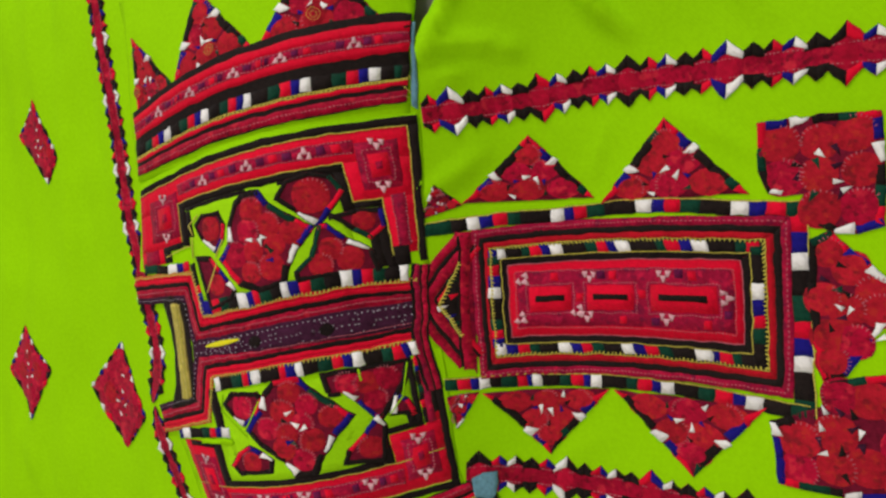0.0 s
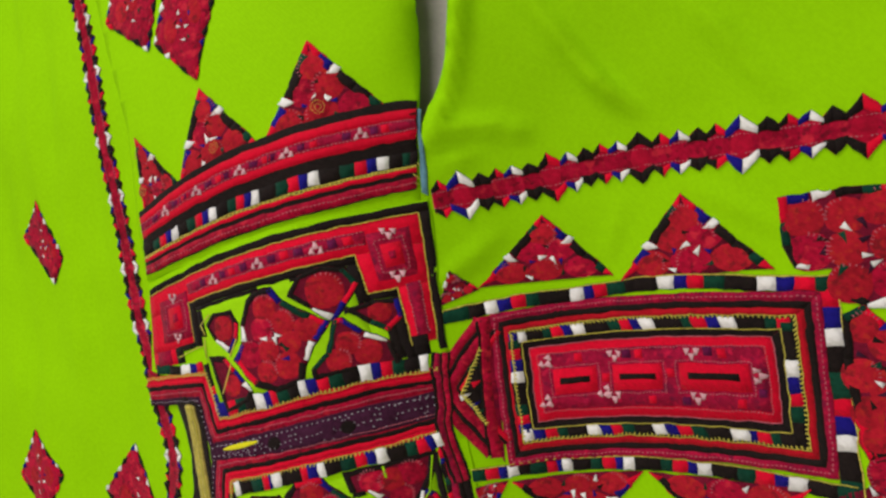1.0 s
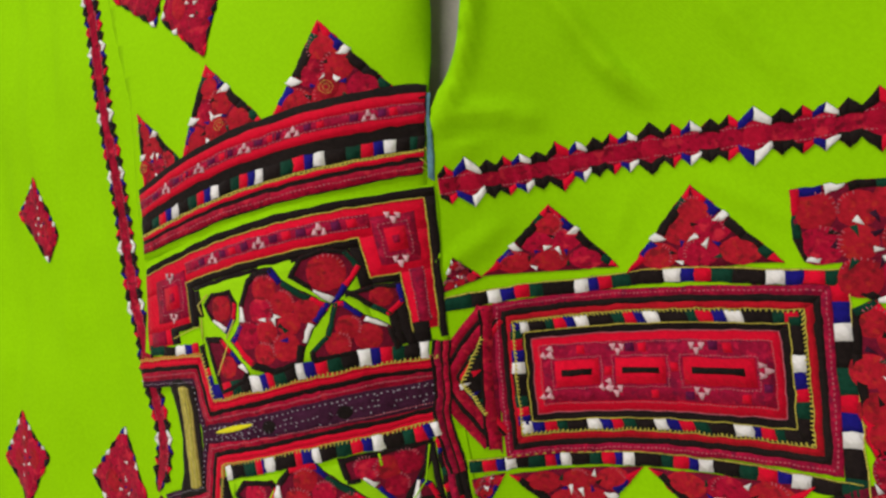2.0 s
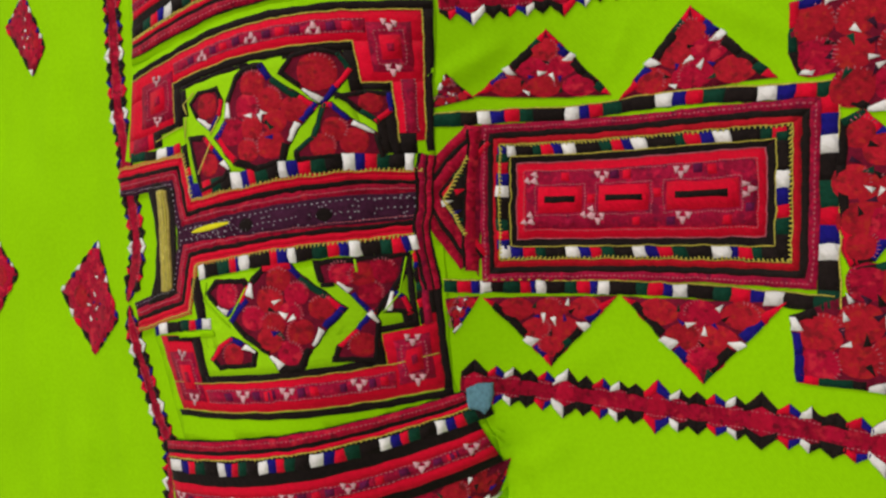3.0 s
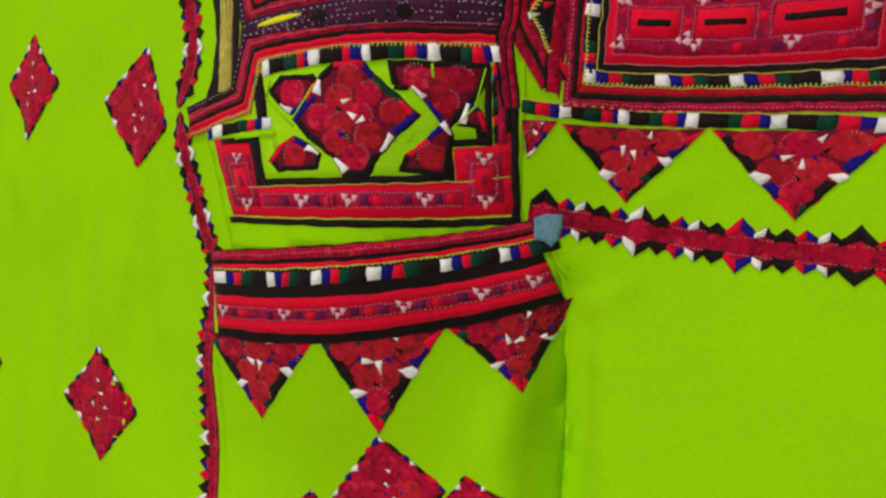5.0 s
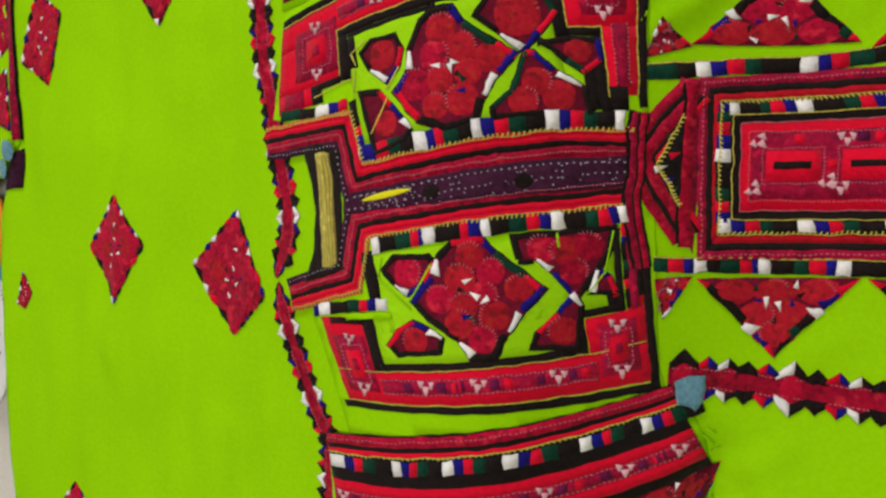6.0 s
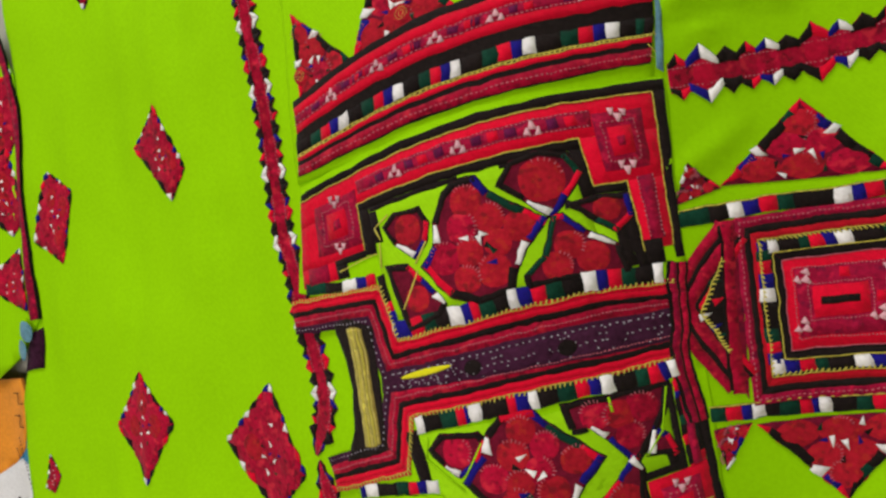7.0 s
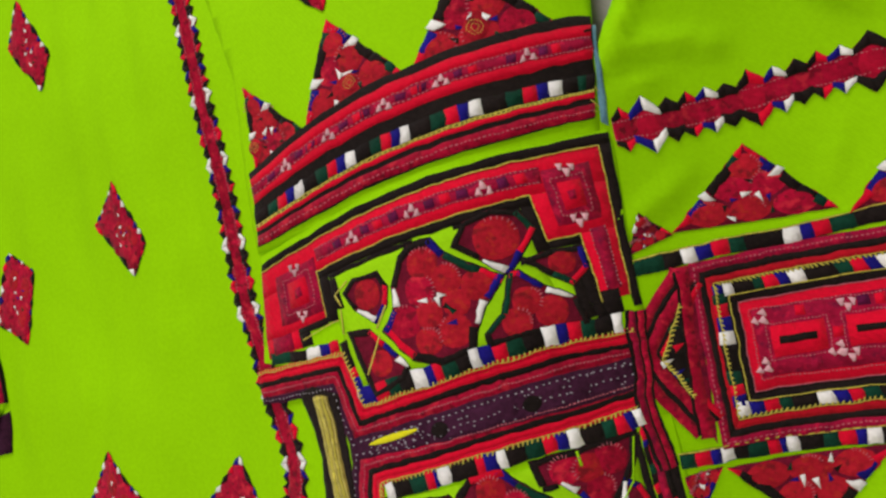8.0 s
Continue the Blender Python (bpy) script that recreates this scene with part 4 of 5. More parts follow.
bars("lime_outline", [((-0.197, -0.101), (-0.194, -0.085), 0.0013), ((-0.197, -0.101), (-0.166, -0.125), 0.0013), ((-0.167, -0.118), (-0.149, -0.088), 0.0013), ((-0.057, -0.060), (-0.055, -0.072), 0.0018), ((-0.018, -0.057), (-0.022, -0.091), 0.0012), ((-0.022, -0.090), (-0.034, -0.108), 0.0012)], COL["l"], lo, ZM + 0.0010)

BRONZE = cloth_material("dull_gold_thread", (0.34, 0.25, 0.05), dark=0.4, rough=0.5, bump=0.6)
SLIT = cloth_material("bright_yellow_cloth", (0.72, 0.66, 0.01), dark=0.8)
# neck opening with its stripes, gold bar and central band
neck = sheet("neck_placket", [(-0.327, 0.024), (-0.232, 0.031), (-0.215, -0.012), (-0.006, 0.017), (-0.011, -0.036), (-0.209, -0.066), (-0.216, -0.112), (-0.287, -0.130), (-0.227, -0.104), (-0.227, -0.036), (-0.237, 0.007), (-0.302, 0.004)], COL["d"], dress, ZU - 0.0004, label="maroon striped neck placket")
N1 = ribbon([(-0.335, 0.026), (-0.230, 0.034), (-0.215, -0.010), (-0.161, 0.000), (-0.117, 0.0085), (-0.060, 0.0175), (-0.003, 0.0215)], False)
N2 = ribbon([(-0.006, -0.035), (-0.069, -0.0445), (-0.109, -0.0505), (-0.160, -0.0595), (-0.209, -0.068), (-0.216, -0.112), (-0.297, -0.135)], False)
for f_ in (N1, N2):
    for a_, b_, c_ in ((0.0030, 0.0075, "r"), (0.0075, 0.0120, "k"), (0.0120, 0.0205, "m"), (0.0205, 0.0280, "u")):
        strip(NAME[c_] + "_stripe", f_, -b_, -a_, COL[c_], neck, ZU + 0.0003, edge=0.0006)
    strip("scarlet_edge", f_, -0.003, 0.0030, COL["r"], neck, ZU + 0.0001)
    ladder_stitch("yellow_ladder_stitch", f_, 0.0, 0.0028, COL["y"], neck, ZU + 0.0012, f_.size)
    running_stitch("dotted_stitch", f_, -0.0160, COL["q"], neck, ZU + 0.0009, f_.size, step=0.0026)
    running_stitch("knot_stitch", f_, -0.0245, COL["v"], neck, ZU + 0.0009, f_.size, step=0.0052, dash=0.0014, w=0.0010)
P_ = quad((-0.235, -0.037), (-0.002, 0.003), (-0.000, -0.022), (-0.235, -0.051))
piece("purple_band", P_, 0, 0.0, 1, 1.0, COL["u"], neck, ZU + 0.0005, label="dark purple band with white knots")
rnd_ = random.Random(4)
knots = []
for i in range(80):
    u_, v_ = rnd_.random(), rnd_.choice((0.12, 0.3, 0.5, 0.7, 0.88))
    c_ = P_(u_ * 0.9 + 0.05, v_ + rnd_.uniform(-0.05, 0.05))
    knots.append((c_, (c_[0] + 0.0010, c_[1] + rnd_.uniform(-0.0008, 0.0008)), 0.0009))
bars("knot_stitch", knots, COL["v"], neck, ZU + 0.0012)
for i, k_ in ((1, "k"), (4, "u"), (5, "k"), (7, "u")):
    c_ = P_(0.28 + 0.075 * i, 0.5)
    tile("dark_lozenge", c_, (0.0075, 0.0015), (-0.001, 0.0065), COL[k_], neck, ZU + 0.0006)
tile("yellow_slit", (-0.192, -0.034), (0.0235, 0.0047), (-0.0002, 0.0027), SLIT, neck, ZU + 0.0010)
# black sheet standing in for the shade left of the gold bar
hole = sheet("neck_facing", [(-0.286, 0.006), (-0.268, 0.011), (-0.241, 0.003), (-0.233, -0.096), (-0.254, -0.104), (-0.280, -0.110), (-0.270, -0.084), (-0.268, -0.050), (-0.276, -0.016)], COL["k"], dress, 0.0066, cell=0.006, label="shade inside the neck opening, drawn as a black sheet")
gold = panel((-0.270, 0.003), (-0.262, 0.004), (-0.252, 0.002), (-0.245, -0.045), (-0.240, -0.092), (-0.249, -0.095), (-0.258, -0.096), (-0.262, -0.046))
bar_ = piece("gold_bar", gold, 0, 0, 1, 1, BRONZE, dress, ZU + 0.0008, 0.003, label="couched gold thread bar at the neck")
for i in range(5):
    u_ = (0.1, 0.28, 0.46, 0.66, 0.86)[i]
    f_ = ribbon([gold(u_, 0.01), gold(u_ + 0.05 * math.sin(i * 2.1), 0.3), gold(u_ - 0.05, 0.62), gold(u_ + 0.02, 0.99)])
    w_ = (0.0012, 0.0016, 0.0012, 0.0018, 0.0010)[i]
    strip("gold_strand", f_, -w_, w_, (GOLD, COL["y"], GOLD, COL["y"], GOLD)[i], bar_, ZU + 0.0022, 0.0012)

# stripes that join the yoke's lower right side
J = ribbon([(0.001, 0.036), (-0.001, 0.018), (-0.001, -0.010), (-0.003, -0.037), (0.005, -0.086)])
for a_, b_, c_ in ((-0.0088, -0.0060, "k"), (-0.0060, -0.0012, "d"), (-0.0012, 0.0004, "k"), (0.0004, 0.0045, "m"), (0.0045, 0.0062, "k")):
    strip(NAME[c_] + "_side_stripe", J, a_, b_, COL[c_], neck, ZU + 0.0012)

# ---- pocket ----
D = panel((0.043, 0.066), (0.168, 0.073), (0.320, 0.068), (0.321, -0.003), (0.320, -0.077), (0.195, -0.074), (0.045, -0.079), (0.043, -0.006))
G = panel((0.074, 0.031), (0.182, 0.035), (0.284, 0.034), (0.285, -0.001), (0.285, -0.036), (0.182, -0.036), (0.075, -0.038), (0.075, -0.003))
pocket = rects("pocket_panel", D, [(0, 0, 1, 1)], "d", dress, 0.0048, "long crimson embroidered pocket panel")
ZP = 0.0056
# the pocket's four sides: u along the side, s from its outer edge (0) to its field (1)
SIDES = {"top": lambda u, s: lerp(D(u, 0), G(u, 0), s), "right": lambda u, s: lerp(D(1, u), G(1, u), s), "bottom": lambda u, s: lerp(D(u, 1), G(u, 1), s), "left": lambda u, s: lerp(D(0, u), G(0, u), s)}


def upright(side, span0, span1):
    """A side of the pocket whose blocks end square to it; the spans are its ends at the outer edge and at the field."""
    def f(u, s):
        a, b = (span0[k] + (span1[k] - span0[k]) * 0.67 for k in (0, 1))
        p, q = (span0[k] + (span1[k] - span0[k]) * s for k in (0, 1))
        return SIDES[side]((a + u * (b - a) - p) / (q - p), s)
    return f


def ring(name, s0, s1, col, z):
    """A mitred frame round the pocket's field."""
    bm = bmesh.new()
    for f in SIDES.values():
        add_grid(bm, f, 0, s0, 1, s1, z, 0.0010, 0.007, 0.0006)
    return finish(bm, name, COL[col], pocket)


ring("crimson_rim", 0.0, 0.20, "d", ZP)
ring("black_rim", 0.20, 0.35, "k", ZP)
ring("scarlet_rim", 0.35, 0.51, "n", ZP)
ring("black_field", 0.51, 1.0, "k", ZP)
for key_, f_ in SIDES.items():
    L_ = math.dist(f_(0, 0.5), f_(1, 0.5))
    ladder_stitch("yellow_ladder_stitch", f_, 0.51, 0.57, COL["y"], pocket, ZP + 0.001, L_)
    running_stitch("dotted_stitch", f_, 0.10, COL["q"], pocket, ZP + 0.0005, L_)
    bars("yellow_cord", [(f_(i / 24, 0.82), f_((i + 1) / 24, 0.82), 0.0008) for i in range(24)], COL["y"], pocket, ZP + 0.0012)
    bars("pink_cord", [(f_(i / 24, 0.995), f_((i + 1) / 24, 0.995), 0.0008) for i in range(24)], COL["q"], pocket, ZP + 0.0012)
blocks(upright("top", (0.043, 0.320), (0.074, 0.284)), 0.55, 0.81, "b0.005 w0.040 k0.109 g0.142 r0.186 b0.226 w0.274 k0.374 g0.420 r0.462 b0.500 w0.553 k0.659 g0.693 r0.743 b0.789 w0.840 k0.932 g0.969 r1.009", pocket, ZP + 0.0003, -0.03)
blocks(upright("bottom", (0.043, 0.320), (0.074, 0.284)), 0.55, 0.81, "w0.017 b0.062 r0.108 g0.143 k0.218 w0.267 b0.309 r0.351 g0.402 k0.473 w0.520 b0.567 r0.620 g0.674 k0.762 w0.824 b0.855 r0.903 g0.935 k1.0", pocket, ZP + 0.0003, -0.02)
blocks(upright("left", (0.066, -0.079), (0.031, -0.038)), 0.42, 0.76, "g0.123 r0.224 b0.346 w0.457 k0.679 g0.790 r0.872 b0.97", pocket, ZP + 0.0005, 0.03)
blocks(upright("right", (0.068, -0.077), (0.034, -0.036)), 0.56, 0.81, "g0.073 k0.319 w0.458 b0.598 r0.709 g0.839 k1.0", pocket, ZP + 0.0005)
rects("scarlet_field", G, [(0, 0, 1, 1)], "r", pocket, ZP + 0.0004, "scarlet field with three black slits")
rects("maroon_field", G, [(0.035, 0.11, 0.965, 0.88)], "d", pocket, ZP + 0.0008)
BOXES = ((0.073, 0.280, 0.112, 0.239), (0.326, 0.560, 0.368, 0.521), (0.608, 0.912, 0.654, 0.858))


def stitched_frame(f, u0, v0, u1, v1, z, col="q"):
    for a, b, c, d in ((u0, v0, u1, v0), (u1, v0, u1, v1), (u1, v1, u0, v1), (u0, v1, u0, v0)):
        p, q = f(a, b), f(c, d)
        running_stitch("dotted_stitch", quad(p, q, q, p), 0, COL[col], pocket, z, math.dist(p, q), step=0.0026, dash=0.0015)


stitched_frame(G, 0.03, 0.10, 0.97, 0.89, ZP + 0.0012)
for a_, b_, c_, d_ in BOXES:
    rects("scarlet_box", G, [(a_ + 0.012, 0.33, b_ - 0.012, 0.67)], "r", pocket, ZP + 0.0012)
    rects("black_slit", G, [(c_, 0.45, d_, 0.535)], "k", pocket, ZP + 0.0016)
    stitched_frame(G, a_, 0.30, b_, 0.70, ZP + 0.0014)
for u_, v_, c_ in ((0.20, 0.20, "r"), (0.405, 0.19, "x"), (0.455, 0.20, "r"), (0.745, 0.18, "x"), (0.80, 0.20, "r"), (0.22, 0.80, "d"), (0.50, 0.80, "r"), (0.64, 0.80, "x"), (0.86, 0.80, "r"), (0.305, 0.5, "r"), (0.585, 0.45, "r"), (0.938, 0.66, "x")):
    rects(NAME[c_] + "_patch", G, [(u_ - 0.017, v_ - 0.055, u_ + 0.017, v_ + 0.055)], c_, pocket, ZP + 0.0011)
for u_, v_, turn_ in ((0.067, 0.236, 0.7), (0.352, 0.226, 0), (0.681, 0.225, 0), (0.052, 0.77, 0.9), (0.300, 0.70, 0.6), (0.335, 0.755, 0), (0.688, 0.771, 0), (0.939, 0.46, 1.57)):
    pink_fan(G(u_, v_), pocket, ZP + 0.0018, turn=turn_)

# arrow head of the pocket
W1 = ribbon([(0.037, 0.061), (0.014, 0.031), (-0.001, 0.007), (-0.002, -0.002), (0.012, -0.030), (0.034, -0.063)], False)
head_ = sheet("pocket_point", [(0.045, 0.069), (-0.001, 0.003), (0.042, -0.073)], COL["d"], dress, 0.0048, label="arrow-shaped point of the pocket")
for a_, b_, c_ in ((-0.009, -0.001, "m"), (-0.001, 0.0025, "k"), (0.0025, 0.0115, "m"), (0.0115, 0.0140, "k"), (0.0140, 0.0185, "r")):
    strip(NAME[c_] + "_stripe", W1, a_, b_, COL[c_], head_, ZP + 0.0002)
head_tri = sheet("black_triangle", [(0.013, -0.004), (0.031, 0.037), (0.031, -0.037)], COL["k"], head_, ZP + 0.0005)
for a_, b_ in (((0.013, -0.004), (0.031, 0.037)), ((0.013, -0.004), (0.031, -0.037))):
    ladder_stitch("yellow_ladder_stitch", quad(a_, b_, b_, a_), 0, 0.3, COL["y"], head_, ZP + 0.0012, math.dist(a_, b_))
    bars("yellow_stitch", [(lerp(a_, b_, i / 12), (lerp(a_, b_, i / 12)[0] + 0.003, lerp(a_, b_, i / 12)[1]), 0.0013) for i in range(12)], COL["y"], head_, ZP + 0.0012)
for c_, k_ in (((0.016, -0.006), "w"), ((0.026, 0.005), "r"), ((0.025, 0.018), "g"), ((0.027, -0.022), "g"), ((0.023, -0.015), "b")):
    fleck(head_, c_, 0.006, 0.4, ZP + 0.0010, k_)
strip("maroon_column", ribbon([(0.037, 0.065), (0.034, -0.004), (0.035, -0.069)]), -0.005, 0.005, COL["m"], head_, ZP + 0.0006)
strip("black_column", ribbon([(0.032, 0.062), (0.030, -0.003), (0.029, -0.066)]), -0.0012, 0.0012, COL["k"], head_, ZP + 0.0008)

# outer block band round the pocket
OUTER = [
    ([(0.0, 0.068), (0.042, 0.073), (0.076, 0.077), (0.122, 0.078), (0.168, 0.082), (0.205, 0.083), (0.243, 0.081), (0.285, 0.077), (0.327, 0.074)], 0.0062, "g0.077 k0.120 w0.154 b0.191 r0.232 g0.270 k0.357 w0.395 b0.423 r0.461 g0.513 k0.605 w0.647 b0.681 r0.723 g0.774 k0.850 w0.889 b0.929 r0.970 g1.000"),
    ([(0.325, 0.070), (0.326, 0.014), (0.327, -0.041), (0.328, -0.090)], 0.0070, "r0.086 b0.188 w0.274 k0.395 g0.529 r0.610 b0.699 w0.773 k0.919 g1.000"),
    ([(0.011, -0.083), (0.098, -0.082), (0.149, -0.081), (0.218, -0.081), (0.263, -0.083), (0.291, -0.085), (0.331, -0.087)], 0.0060, "g0.040 r0.075 b0.099 w0.129 k0.162 g0.209 r0.237 b0.253 w0.277 k0.337 g0.369 r0.405 b0.427 w0.461 k0.536 g0.567 r0.608 b0.634 w0.672 k0.734 g0.780 r0.824 b0.855 w0.895 k0.960 g1.000"),
]
for pts_, half_, code_ in OUTER:
    f_ = ribbon(pts_)
    band_ = strip("block_band", f_, -half_ * 1.04, half_ * 1.04, COL["k"], dress, 0.0046, label="black band with white, blue and scarlet blocks")
    blocks(f_, -half_, half_, code_, band_, 0.0050)
    bars("lime_cord", [(f_(i / 40, half_), f_((i + 1) / 40, half_), 0.0010) for i in range(40)], COL["y"], band_, 0.0056)

# triangles above and below the pocket
ZB = 0.0054
triangle_motif(dress, (0.099, 0.155), (0.035, 0.093), (0.159, 0.093), ZB, seed=1)
triangle_motif(dress, (0.225, 0.158), (0.165, 0.088), (0.291, 0.088), ZB, seed=2)
triangle_motif(dress, (0.013, 0.111), (0.001, 0.079), (0.036, 0.091), ZB, seed=3, sides=([("w", 1), ("k", 1)], [("k", 2), ("r", 1)]))
triangle_motif(dress, (0.105, -0.156), (0.166, -0.088), (0.045, -0.094), ZB, seed=4, sides=([("k", 1.5), ("g", 0.8), ("k", 1), ("w", 0.8), ("b", 1.2), ("r", 1.5)], [("r", 0.8), ("b", 1), ("w", 1), ("k", 2), ("k", 1.2), ("r", 0.8)]))
triangle_motif(dress, (0.240, -0.160), (0.300, -0.088), (0.170, -0.089), ZB, seed=5, sides=([("g", 0.8), ("k", 1.7), ("w", 0.8), ("b", 1.3), ("r", 1.5)], [("r", 1.2), ("b", 0.8), ("w", 0.9), ("k", 1), ("k", 1), ("r", 0.6)]))
triangle_motif(dress, (0.021, -0.128), (0.042, -0.092), (0.013, -0.095), ZB, seed=6, sides=([("w", 1), ("b", 1), ("r", 1)], [("k", 1), ("m", 1)]))

# stepped squares at the pocket's foot
free_motif(dress, [(0.298, 0.143), (0.319, 0.144), (0.336, 0.144), (0.342, 0.145), (0.365, 0.143), (0.380, 0.143), (0.381, 0.122), (0.382, 0.104), (0.381, 0.059), (0.364, 0.054), (0.348, 0.055), (0.339, 0.061), (0.330, 0.073), (0.329, 0.085), (0.315, 0.085), (0.305, 0.088), (0.298, 0.105), (0.298, 0.124)],
           ["b", "w", "k", "kg", "r", "b", "w", "kgr", "b", "w", "k", "", "", "", "w", "k", "g", "r"], [(0.314, 0.125), (0.316, 0.099), (0.341, 0.124), (0.340, 0.099), (0.364, 0.128), (0.367, 0.101), (0.340, 0.073), (0.367, 0.074)], 0.0150, ZB, seed=21, depth=0.006, flecks=0,
           marks="u0.352,0.117 u0.352,0.106 u0.326,0.099 u0.354,0.083 g0.339,0.108 g0.336,0.083 k0.326,0.108 w0.341,0.115 w0.353,0.093 w0.358,0.087")
free_motif(dress, [(0.333, 0.050), (0.347, 0.058), (0.360, 0.043), (0.372, 0.032), (0.384, 0.018), (0.396, 0.002), (0.384, -0.012), (0.373, -0.025), (0.357, -0.054), (0.340, -0.059), (0.334, -0.028), (0.331, 0.017)], ["g", "r", "b", "w", "k", "g", "w", "b", "k", "r", "k", "k"],
           [(0.346, 0.040), (0.360, 0.028), (0.374, 0.010), (0.341, 0.004), (0.357, -0.004), (0.378, -0.004), (0.345, -0.025), (0.361, -0.028), (0.347, -0.044)], 0.0135, ZB, seed=22, depth=0.006, flecks=0,
           marks="u0.343,0.019 g0.351,0.012 u0.353,-0.010 w0.352,-0.002 w0.359,-0.005 k0.354,0.030 k0.346,-0.017 k0.357,0.009 w0.378,-0.024")
free_motif(dress, [(0.303, -0.097), (0.318, -0.090), (0.339, -0.080), (0.345, -0.060), (0.368, -0.053), (0.405, -0.045), (0.404, -0.140), (0.364, -0.150), (0.352, -0.148), (0.343, -0.149), (0.322, -0.149), (0.307, -0.148), (0.306, -0.127), (0.304, -0.110)], ["k", "", "", "kg", "r", "", "b", "w", "k", "g", "r", "b", "b", "w"],
           [(0.323, -0.109), (0.323, -0.133), (0.348, -0.100), (0.348, -0.127), (0.352, -0.070), (0.370, -0.071), (0.369, -0.123), (0.390, -0.075), (0.390, -0.105), (0.390, -0.128)], 0.0150, ZB, seed=23, depth=0.006, flecks=0,
           marks="w0.340,-0.082 u0.350,-0.082 k0.359,-0.083 w0.338,-0.096 u0.337,-0.109 w0.339,-0.117 k0.352,-0.112 u0.360,-0.094 u0.365,-0.109 w0.364,-0.098 k0.355,-0.134 k0.316,-0.095")

# toothed bands along the skirt
BAND = "crimson toothed band with large lozenges"
toothed_band(dress, [(0.0056, 0.178), (0.030, 0.180), (0.077, 0.185), (0.110, 0.188), (0.158, 0.193), (0.226, 0.192), (0.277, 0.189), (0.324, 0.187), (0.357, 0.186), (0.430, 0.184)], ["kr", "bw", "kk"], 0.0148, 0.0228, 0.0122, 0.0182, ZB, label=BAND, name="skirt_band", first=1)
toothed_band(dress, [(0.0256, -0.174), (0.065, -0.1765), (0.107, -0.179), (0.155, -0.182), (0.227, -0.1845), (0.282, -0.1835), (0.340, -0.186), (0.45, -0.196)], ["kk", "rb", "wk"], 0.0150, 0.0225, 0.0122, 0.0182, ZB, label=BAND, name="skirt_band", first=0)

# ---- sleeve bands ----
def sleeve_band(f, order, parent, z, flip, code, fans, label):
    """Stripes of a sleeve's shoulder band; order: (from, to, colour) across it."""
    body = rects("shoulder_band", f, [(0, 0, 1, 1)], "k", parent, z, label)
    for a, b, c in order:
        v0, v1 = (1 - b, 1 - a) if flip else (a, b)
        if c == "orn":
            ornament(f, 0, 1, v0, v1, body, z + 0.0008, 0.25, fans, 0 if flip else math.pi)
        elif c == "blk":
            blocks(f, v0, v1, code, body, z + 0.0004)
        elif c == "zig":
            g = v0 if flip else v1
            ladder_stitch("yellow_ladder_stitch", f, g, g + (0.02 if flip else -0.02), COL["y"], body, z + 0.0010, 0.26)
            bars("yellow_cord", [(f(i / 30, v0 + 0.005), f((i + 1) / 30, v0 + 0.005), 0.0007) for i in range(30)], COL["y"], body, z + 0.0009)
        else:
            rects(NAME[c] + "_stripe", f, [(0, v0, 1, v1)], c, body, z + 0.0004)
            if c == "m":
                running_stitch("dotted_stitch", f, (v0 + v1) / 2, COL["q"], body, z + 0.0009, 0.25)
    return body


BANDS = [(0.095, 0.215, "r"), (0.205, 0.325, "orn"), (0.315, 0.43, "r"), (0.56, 0.71, "blk"), (0.72, 0.745, "zig"), (0.745, 0.80, "r"), (0.855, 0.985, "m")]
E_ = panel((-0.308, 0.203), (-0.131, 0.255), (0.004, 0.272), (0.000, 0.230), (-0.005, 0.190), (-0.128, 0.170), (-0.312, 0.137), (-0.309, 0.171))
sleeve_band(E_, BANDS, dress, 0.0086, False, repeats("kgrbw", [0.0, 0.155, 0.31, 0.455, 0.645], 0.885, (1.5, 1.1, 0.9, 0.9, 0.9)) + " k0.94 g0.97 k1.0", (0.115, 0.245, 0.40, 0.552, 0.795), "black and scarlet embroidered shoulder band")
F_ = panel((-0.257, -0.240), (-0.095, -0.215), (0.029, -0.181), (0.043, -0.212), (0.062, -0.249), (-0.090, -0.300), (-0.246, -0.320), (-0.251, -0.275))
sleeve_band(F_, BANDS, dress, 0.0086, True, repeats("wbrgk", [0.015, 0.205, 0.350, 0.508, 0.703, 0.872], 1.06, (1.0, 0.85, 0.8, 1.1, 1.5)), (0.03, 0.261, 0.427, 0.602, 0.803, 0.947), "black and scarlet embroidered shoulder band")
rects("teal_binding", lambda u, v: lerp((0.003, 0.264), (-0.002, 0.187), v) if u < 0.5 else lerp((0.006, 0.263), (0.003, 0.183), v), [(0, 0, 1, 1)], "k", upper, 0.006).data.materials[0] = TEAL
sheet("teal_tab", [(0.031, -0.179), (0.041, -0.174), (0.054, -0.173), (0.055, -0.184), (0.053, -0.193), (0.047, -0.202), (0.041, -0.199), (0.034, -0.197)], TEAL, lower, 0.0100, 0.004, cell=0.005, label="crumpled teal cloth tab", ripple=0.002)
bars("loose_thread", [((0.057, -0.217), (0.064, -0.220), 0.0008), ((0.059, -0.237), (0.068, -0.233), 0.0008), ((0.053, -0.222), (0.063, -0.231), 0.0007)], COL["l"], lower, 0.009)
bars("loose_thread", [((-0.005, 0.220), (-0.000, 0.210), 0.0008), ((-0.006, 0.204), (-0.001, 0.198), 0.0008), ((-0.009, 0.197), (-0.003, 0.194), 0.0007)], COL["y"], upper, 0.009)

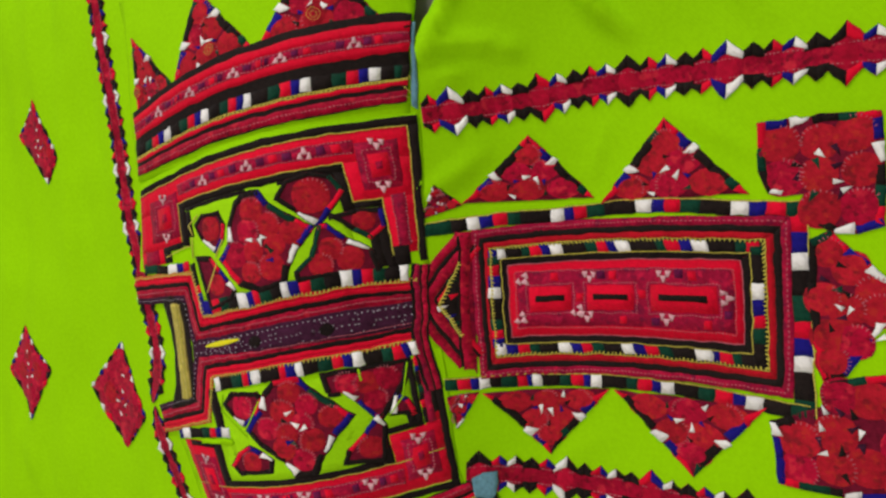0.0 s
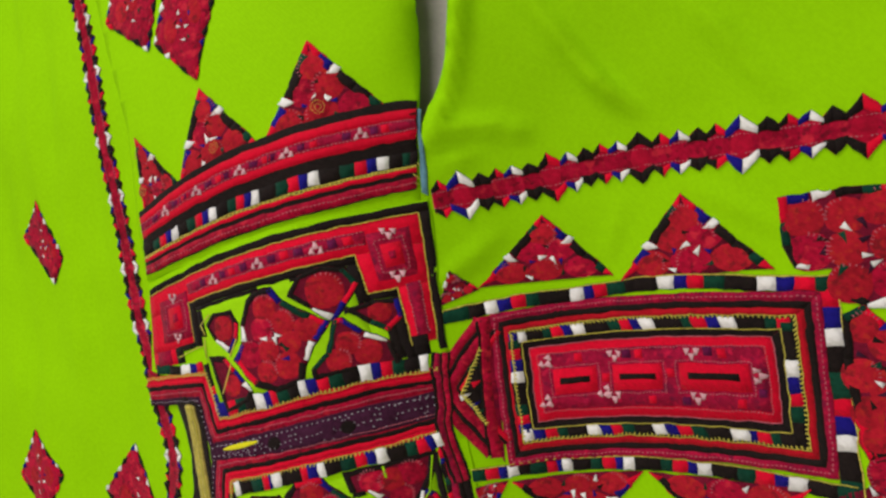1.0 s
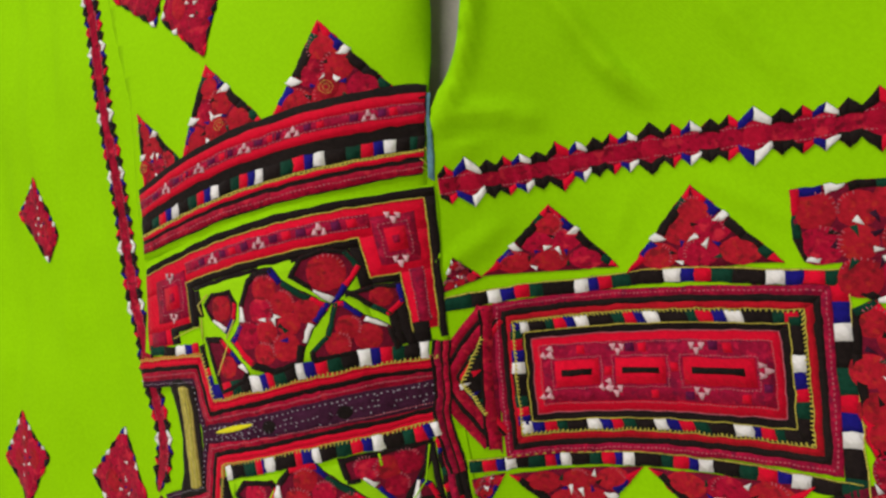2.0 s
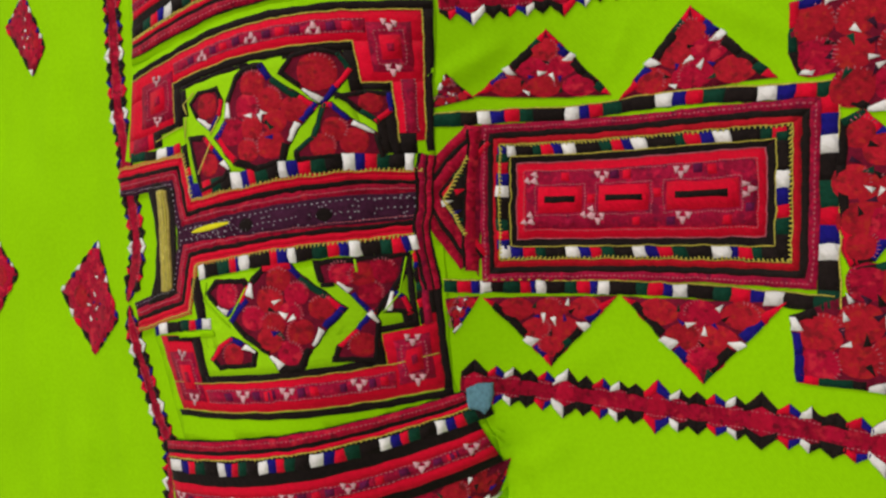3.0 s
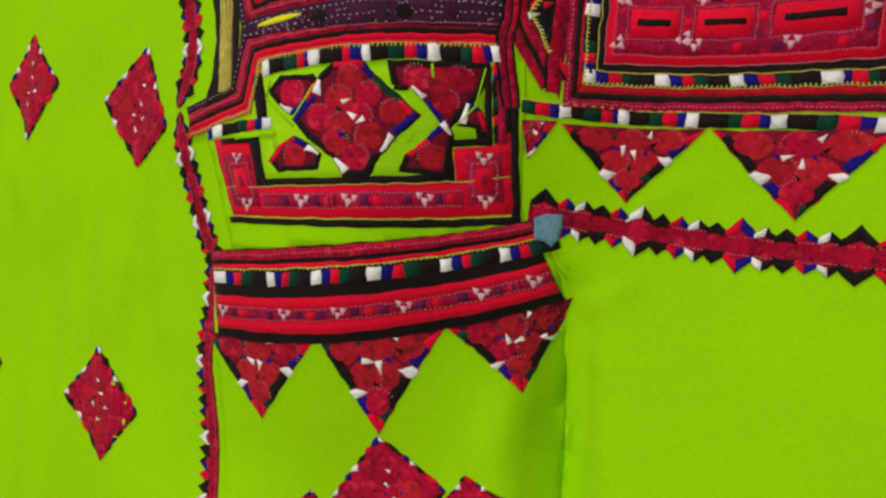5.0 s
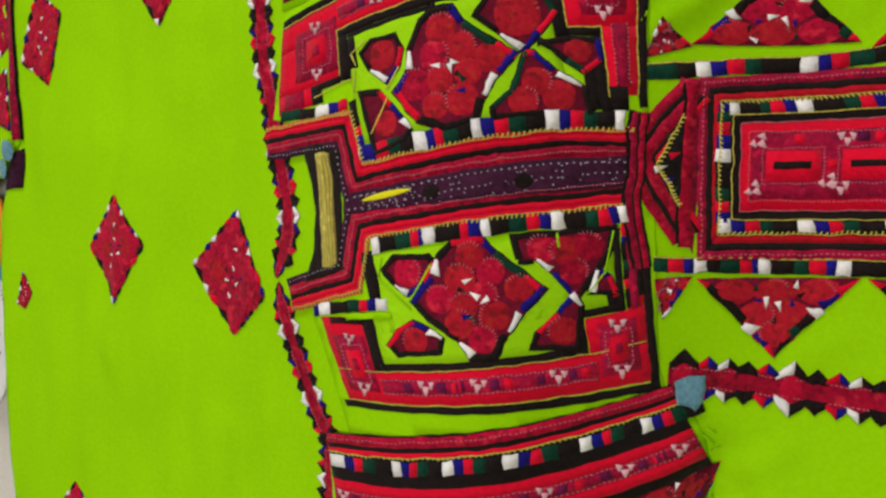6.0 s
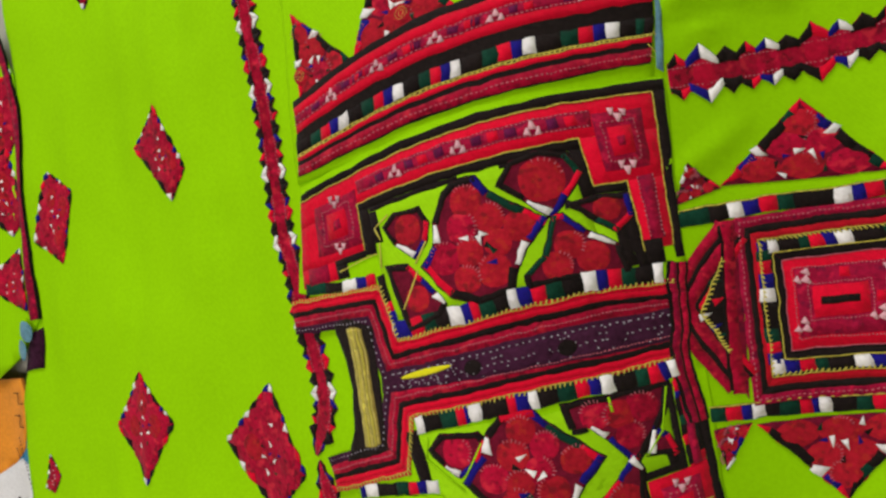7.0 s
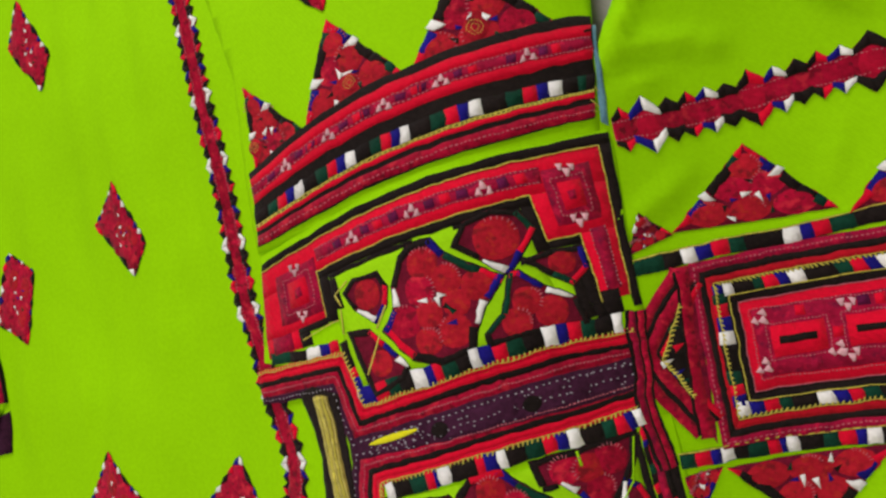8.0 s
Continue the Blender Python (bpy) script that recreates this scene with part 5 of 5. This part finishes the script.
ZS, ZT = 0.0066, 0.0064
triangle_motif(dress, (-0.304, 0.281), (-0.301, 0.201), (-0.234, 0.219), ZT, seed=31)
triangle_motif(dress, (-0.208, 0.314), (-0.239, 0.219), (-0.142, 0.248), ZT, seed=32)
triangle_motif(dress, (-0.090, 0.340), (-0.140, 0.243), (-0.019, 0.264), ZT, seed=33)
diamond_motif(dress, [(-0.329, 0.478), (-0.257, 0.453), (-0.275, 0.367), (-0.342, 0.411)], ZS, seed=34)
diamond_motif(dress, [(-0.245, 0.447), (-0.188, 0.405), (-0.210, 0.322), (-0.266, 0.370)], ZS, seed=35)
triangle_motif(dress, (-0.196, -0.391), (-0.136, -0.303), (-0.262, -0.318), ZT, seed=36)
triangle_motif(dress, (-0.079, -0.385), (-0.028, -0.280), (-0.138, -0.297), ZT, seed=37)
triangle_motif(dress, (0.040, -0.331), (0.069, -0.246), (-0.027, -0.282), ZT, seed=38)
diamond_motif(dress, [(-0.080, -0.387), (-0.015, -0.427), (-0.063, -0.493), (-0.124, -0.455)], ZS, seed=39)
diamond_motif(dress, [(-0.000, -0.410), (0.050, -0.428), (0.027, -0.488), (-0.025, -0.451)], ZS, seed=40)
diamond_motif(dress, [(-0.145, -0.452), (-0.121, -0.475), (-0.148, -0.531), (-0.191, -0.505)], ZS, seed=41)

for c_, s_ in (((-0.083, 0.275), 0.0105), ((-0.190, 0.251), 0.0085), ((-0.297, 0.224), 0.008)):
    rose_ = tile("orange_rosette", c_, (s_, 0), (0, s_), COL["o"], dress, ZS + 0.0020)
    tile_stitch(c_, (s_, 0), (0, s_), rose_, ZS + 0.0032, 0.6, COL["y"])
    tile_stitch(c_, (s_, 0), (0, s_), rose_, ZS + 0.0032, 0.3, COL["y"])

# ---- clothes beyond the shawl's edge ----
other = thing("folded_dress", "folded lime green dress edge with crimson embroidery", "dress")
sheet("folded_cloth", [(-0.735, 0.322), (-0.710, 0.032), (-0.734, -0.004), (-0.799, -0.037), (-0.968, -0.051), (-0.942, 0.361), (-0.92, 0.42), (-0.775, 0.42)], GREEN2, other, 0.004, 0.004)
fold_ = ribbon([(-0.772, 0.42), (-0.738, 0.309), (-0.728, 0.209), (-0.720, 0.109), (-0.712, 0.032)])
strip("maroon_binding", fold_, -0.009, 0.002, COL["d"], other, 0.0075, 0.004, label="maroon piped binding")
strip("black_piping", fold_, 0.002, 0.004, COL["k"], other, 0.0085, 0.006)
diamond_motif(other, [(-0.738, 0.330), (-0.735, 0.256), (-0.756, 0.212), (-0.826, 0.284)], 0.0062, seed=51)
diamond_motif(other, [(-0.755, 0.239), (-0.724, 0.149), (-0.748, 0.131), (-0.810, 0.184)], 0.0062, seed=52)
diamond_motif(other, [(-0.738, 0.117), (-0.725, 0.043), (-0.752, 0.051), (-0.804, 0.081)], 0.0062, seed=53)
tile("teal_knot", (-0.724, 0.019), (0.008, 0.004), (-0.005, 0.012), TEAL, other, 0.016)
tile("teal_knot", (-0.733, -0.002), (0.007, 0.004), (-0.004, 0.012), TEAL, other, 0.014)
sheet("dark_seam", [(-0.722, 0.016), (-0.706, 0.022), (-0.708, -0.024), (-0.734, -0.027)], COL["u"], other, 0.0045)

cushion = thing("cushion_cover", "white eyelet cotton cover with orange and blue trim", "cushion cover")
sheet("orange_panel", [(-0.967, -0.036), (-0.764, -0.037), (-0.753, -0.064), (-0.759, -0.118), (-0.805, -0.154), (-0.976, -0.171)], ORANGE, cushion, -0.006, 0.004, label="orange woven panel")
bars("black_pattern", [((-0.778, -0.054), (-0.769, -0.054), 0.001), ((-0.769, -0.054), (-0.770, -0.067), 0.001), ((-0.770, -0.067), (-0.759, -0.067), 0.001), ((-0.779, -0.081), (-0.768, -0.081), 0.001), ((-0.768, -0.081), (-0.769, -0.094), 0.001), ((-0.769, -0.094), (-0.758, -0.094), 0.001)], COL["k"], cushion, -0.0055)
sheet("blue_panel", [(-0.973, -0.126), (-0.759, -0.104), (-0.733, -0.116), (-0.734, -0.210), (-0.768, -0.282), (-0.984, -0.309)], BLUE, cushion, -0.007, 0.004, label="blue cotton panel")
eyelet = sheet("eyelet_panel", [(-0.771, -0.132), (-0.750, -0.137), (-0.737, -0.183), (-0.733, -0.223), (-0.739, -0.263), (-0.751, -0.280), (-0.769, -0.294), (-0.831, -0.218), (-0.816, -0.154)], PALE, cushion, -0.005, 0.003, label="white eyelet petal")
bars("eyelet", [((-0.780, -0.178), (-0.776, -0.178), 0.002), ((-0.760, -0.176), (-0.757, -0.177), 0.002), ((-0.777, -0.203), (-0.773, -0.204), 0.002), ((-0.755, -0.201), (-0.752, -0.201), 0.002), ((-0.773, -0.227), (-0.770, -0.226), 0.002), ((-0.752, -0.223), (-0.749, -0.224), 0.002), ((-0.766, -0.246), (-0.763, -0.246), 0.002)], COL["k"], eyelet, -0.0046)
bars("dotted_edge", [(lerp(a, b, i / 9), lerp(a, b, (i + 0.55) / 9), 0.0016) for a, b in (((-0.769, -0.131), (-0.779, -0.118)), ((-0.750, -0.139), (-0.772, -0.104)), ((-0.735, -0.183), (-0.750, -0.139))) for i in range(9)], COL["u"], cushion, -0.0044)
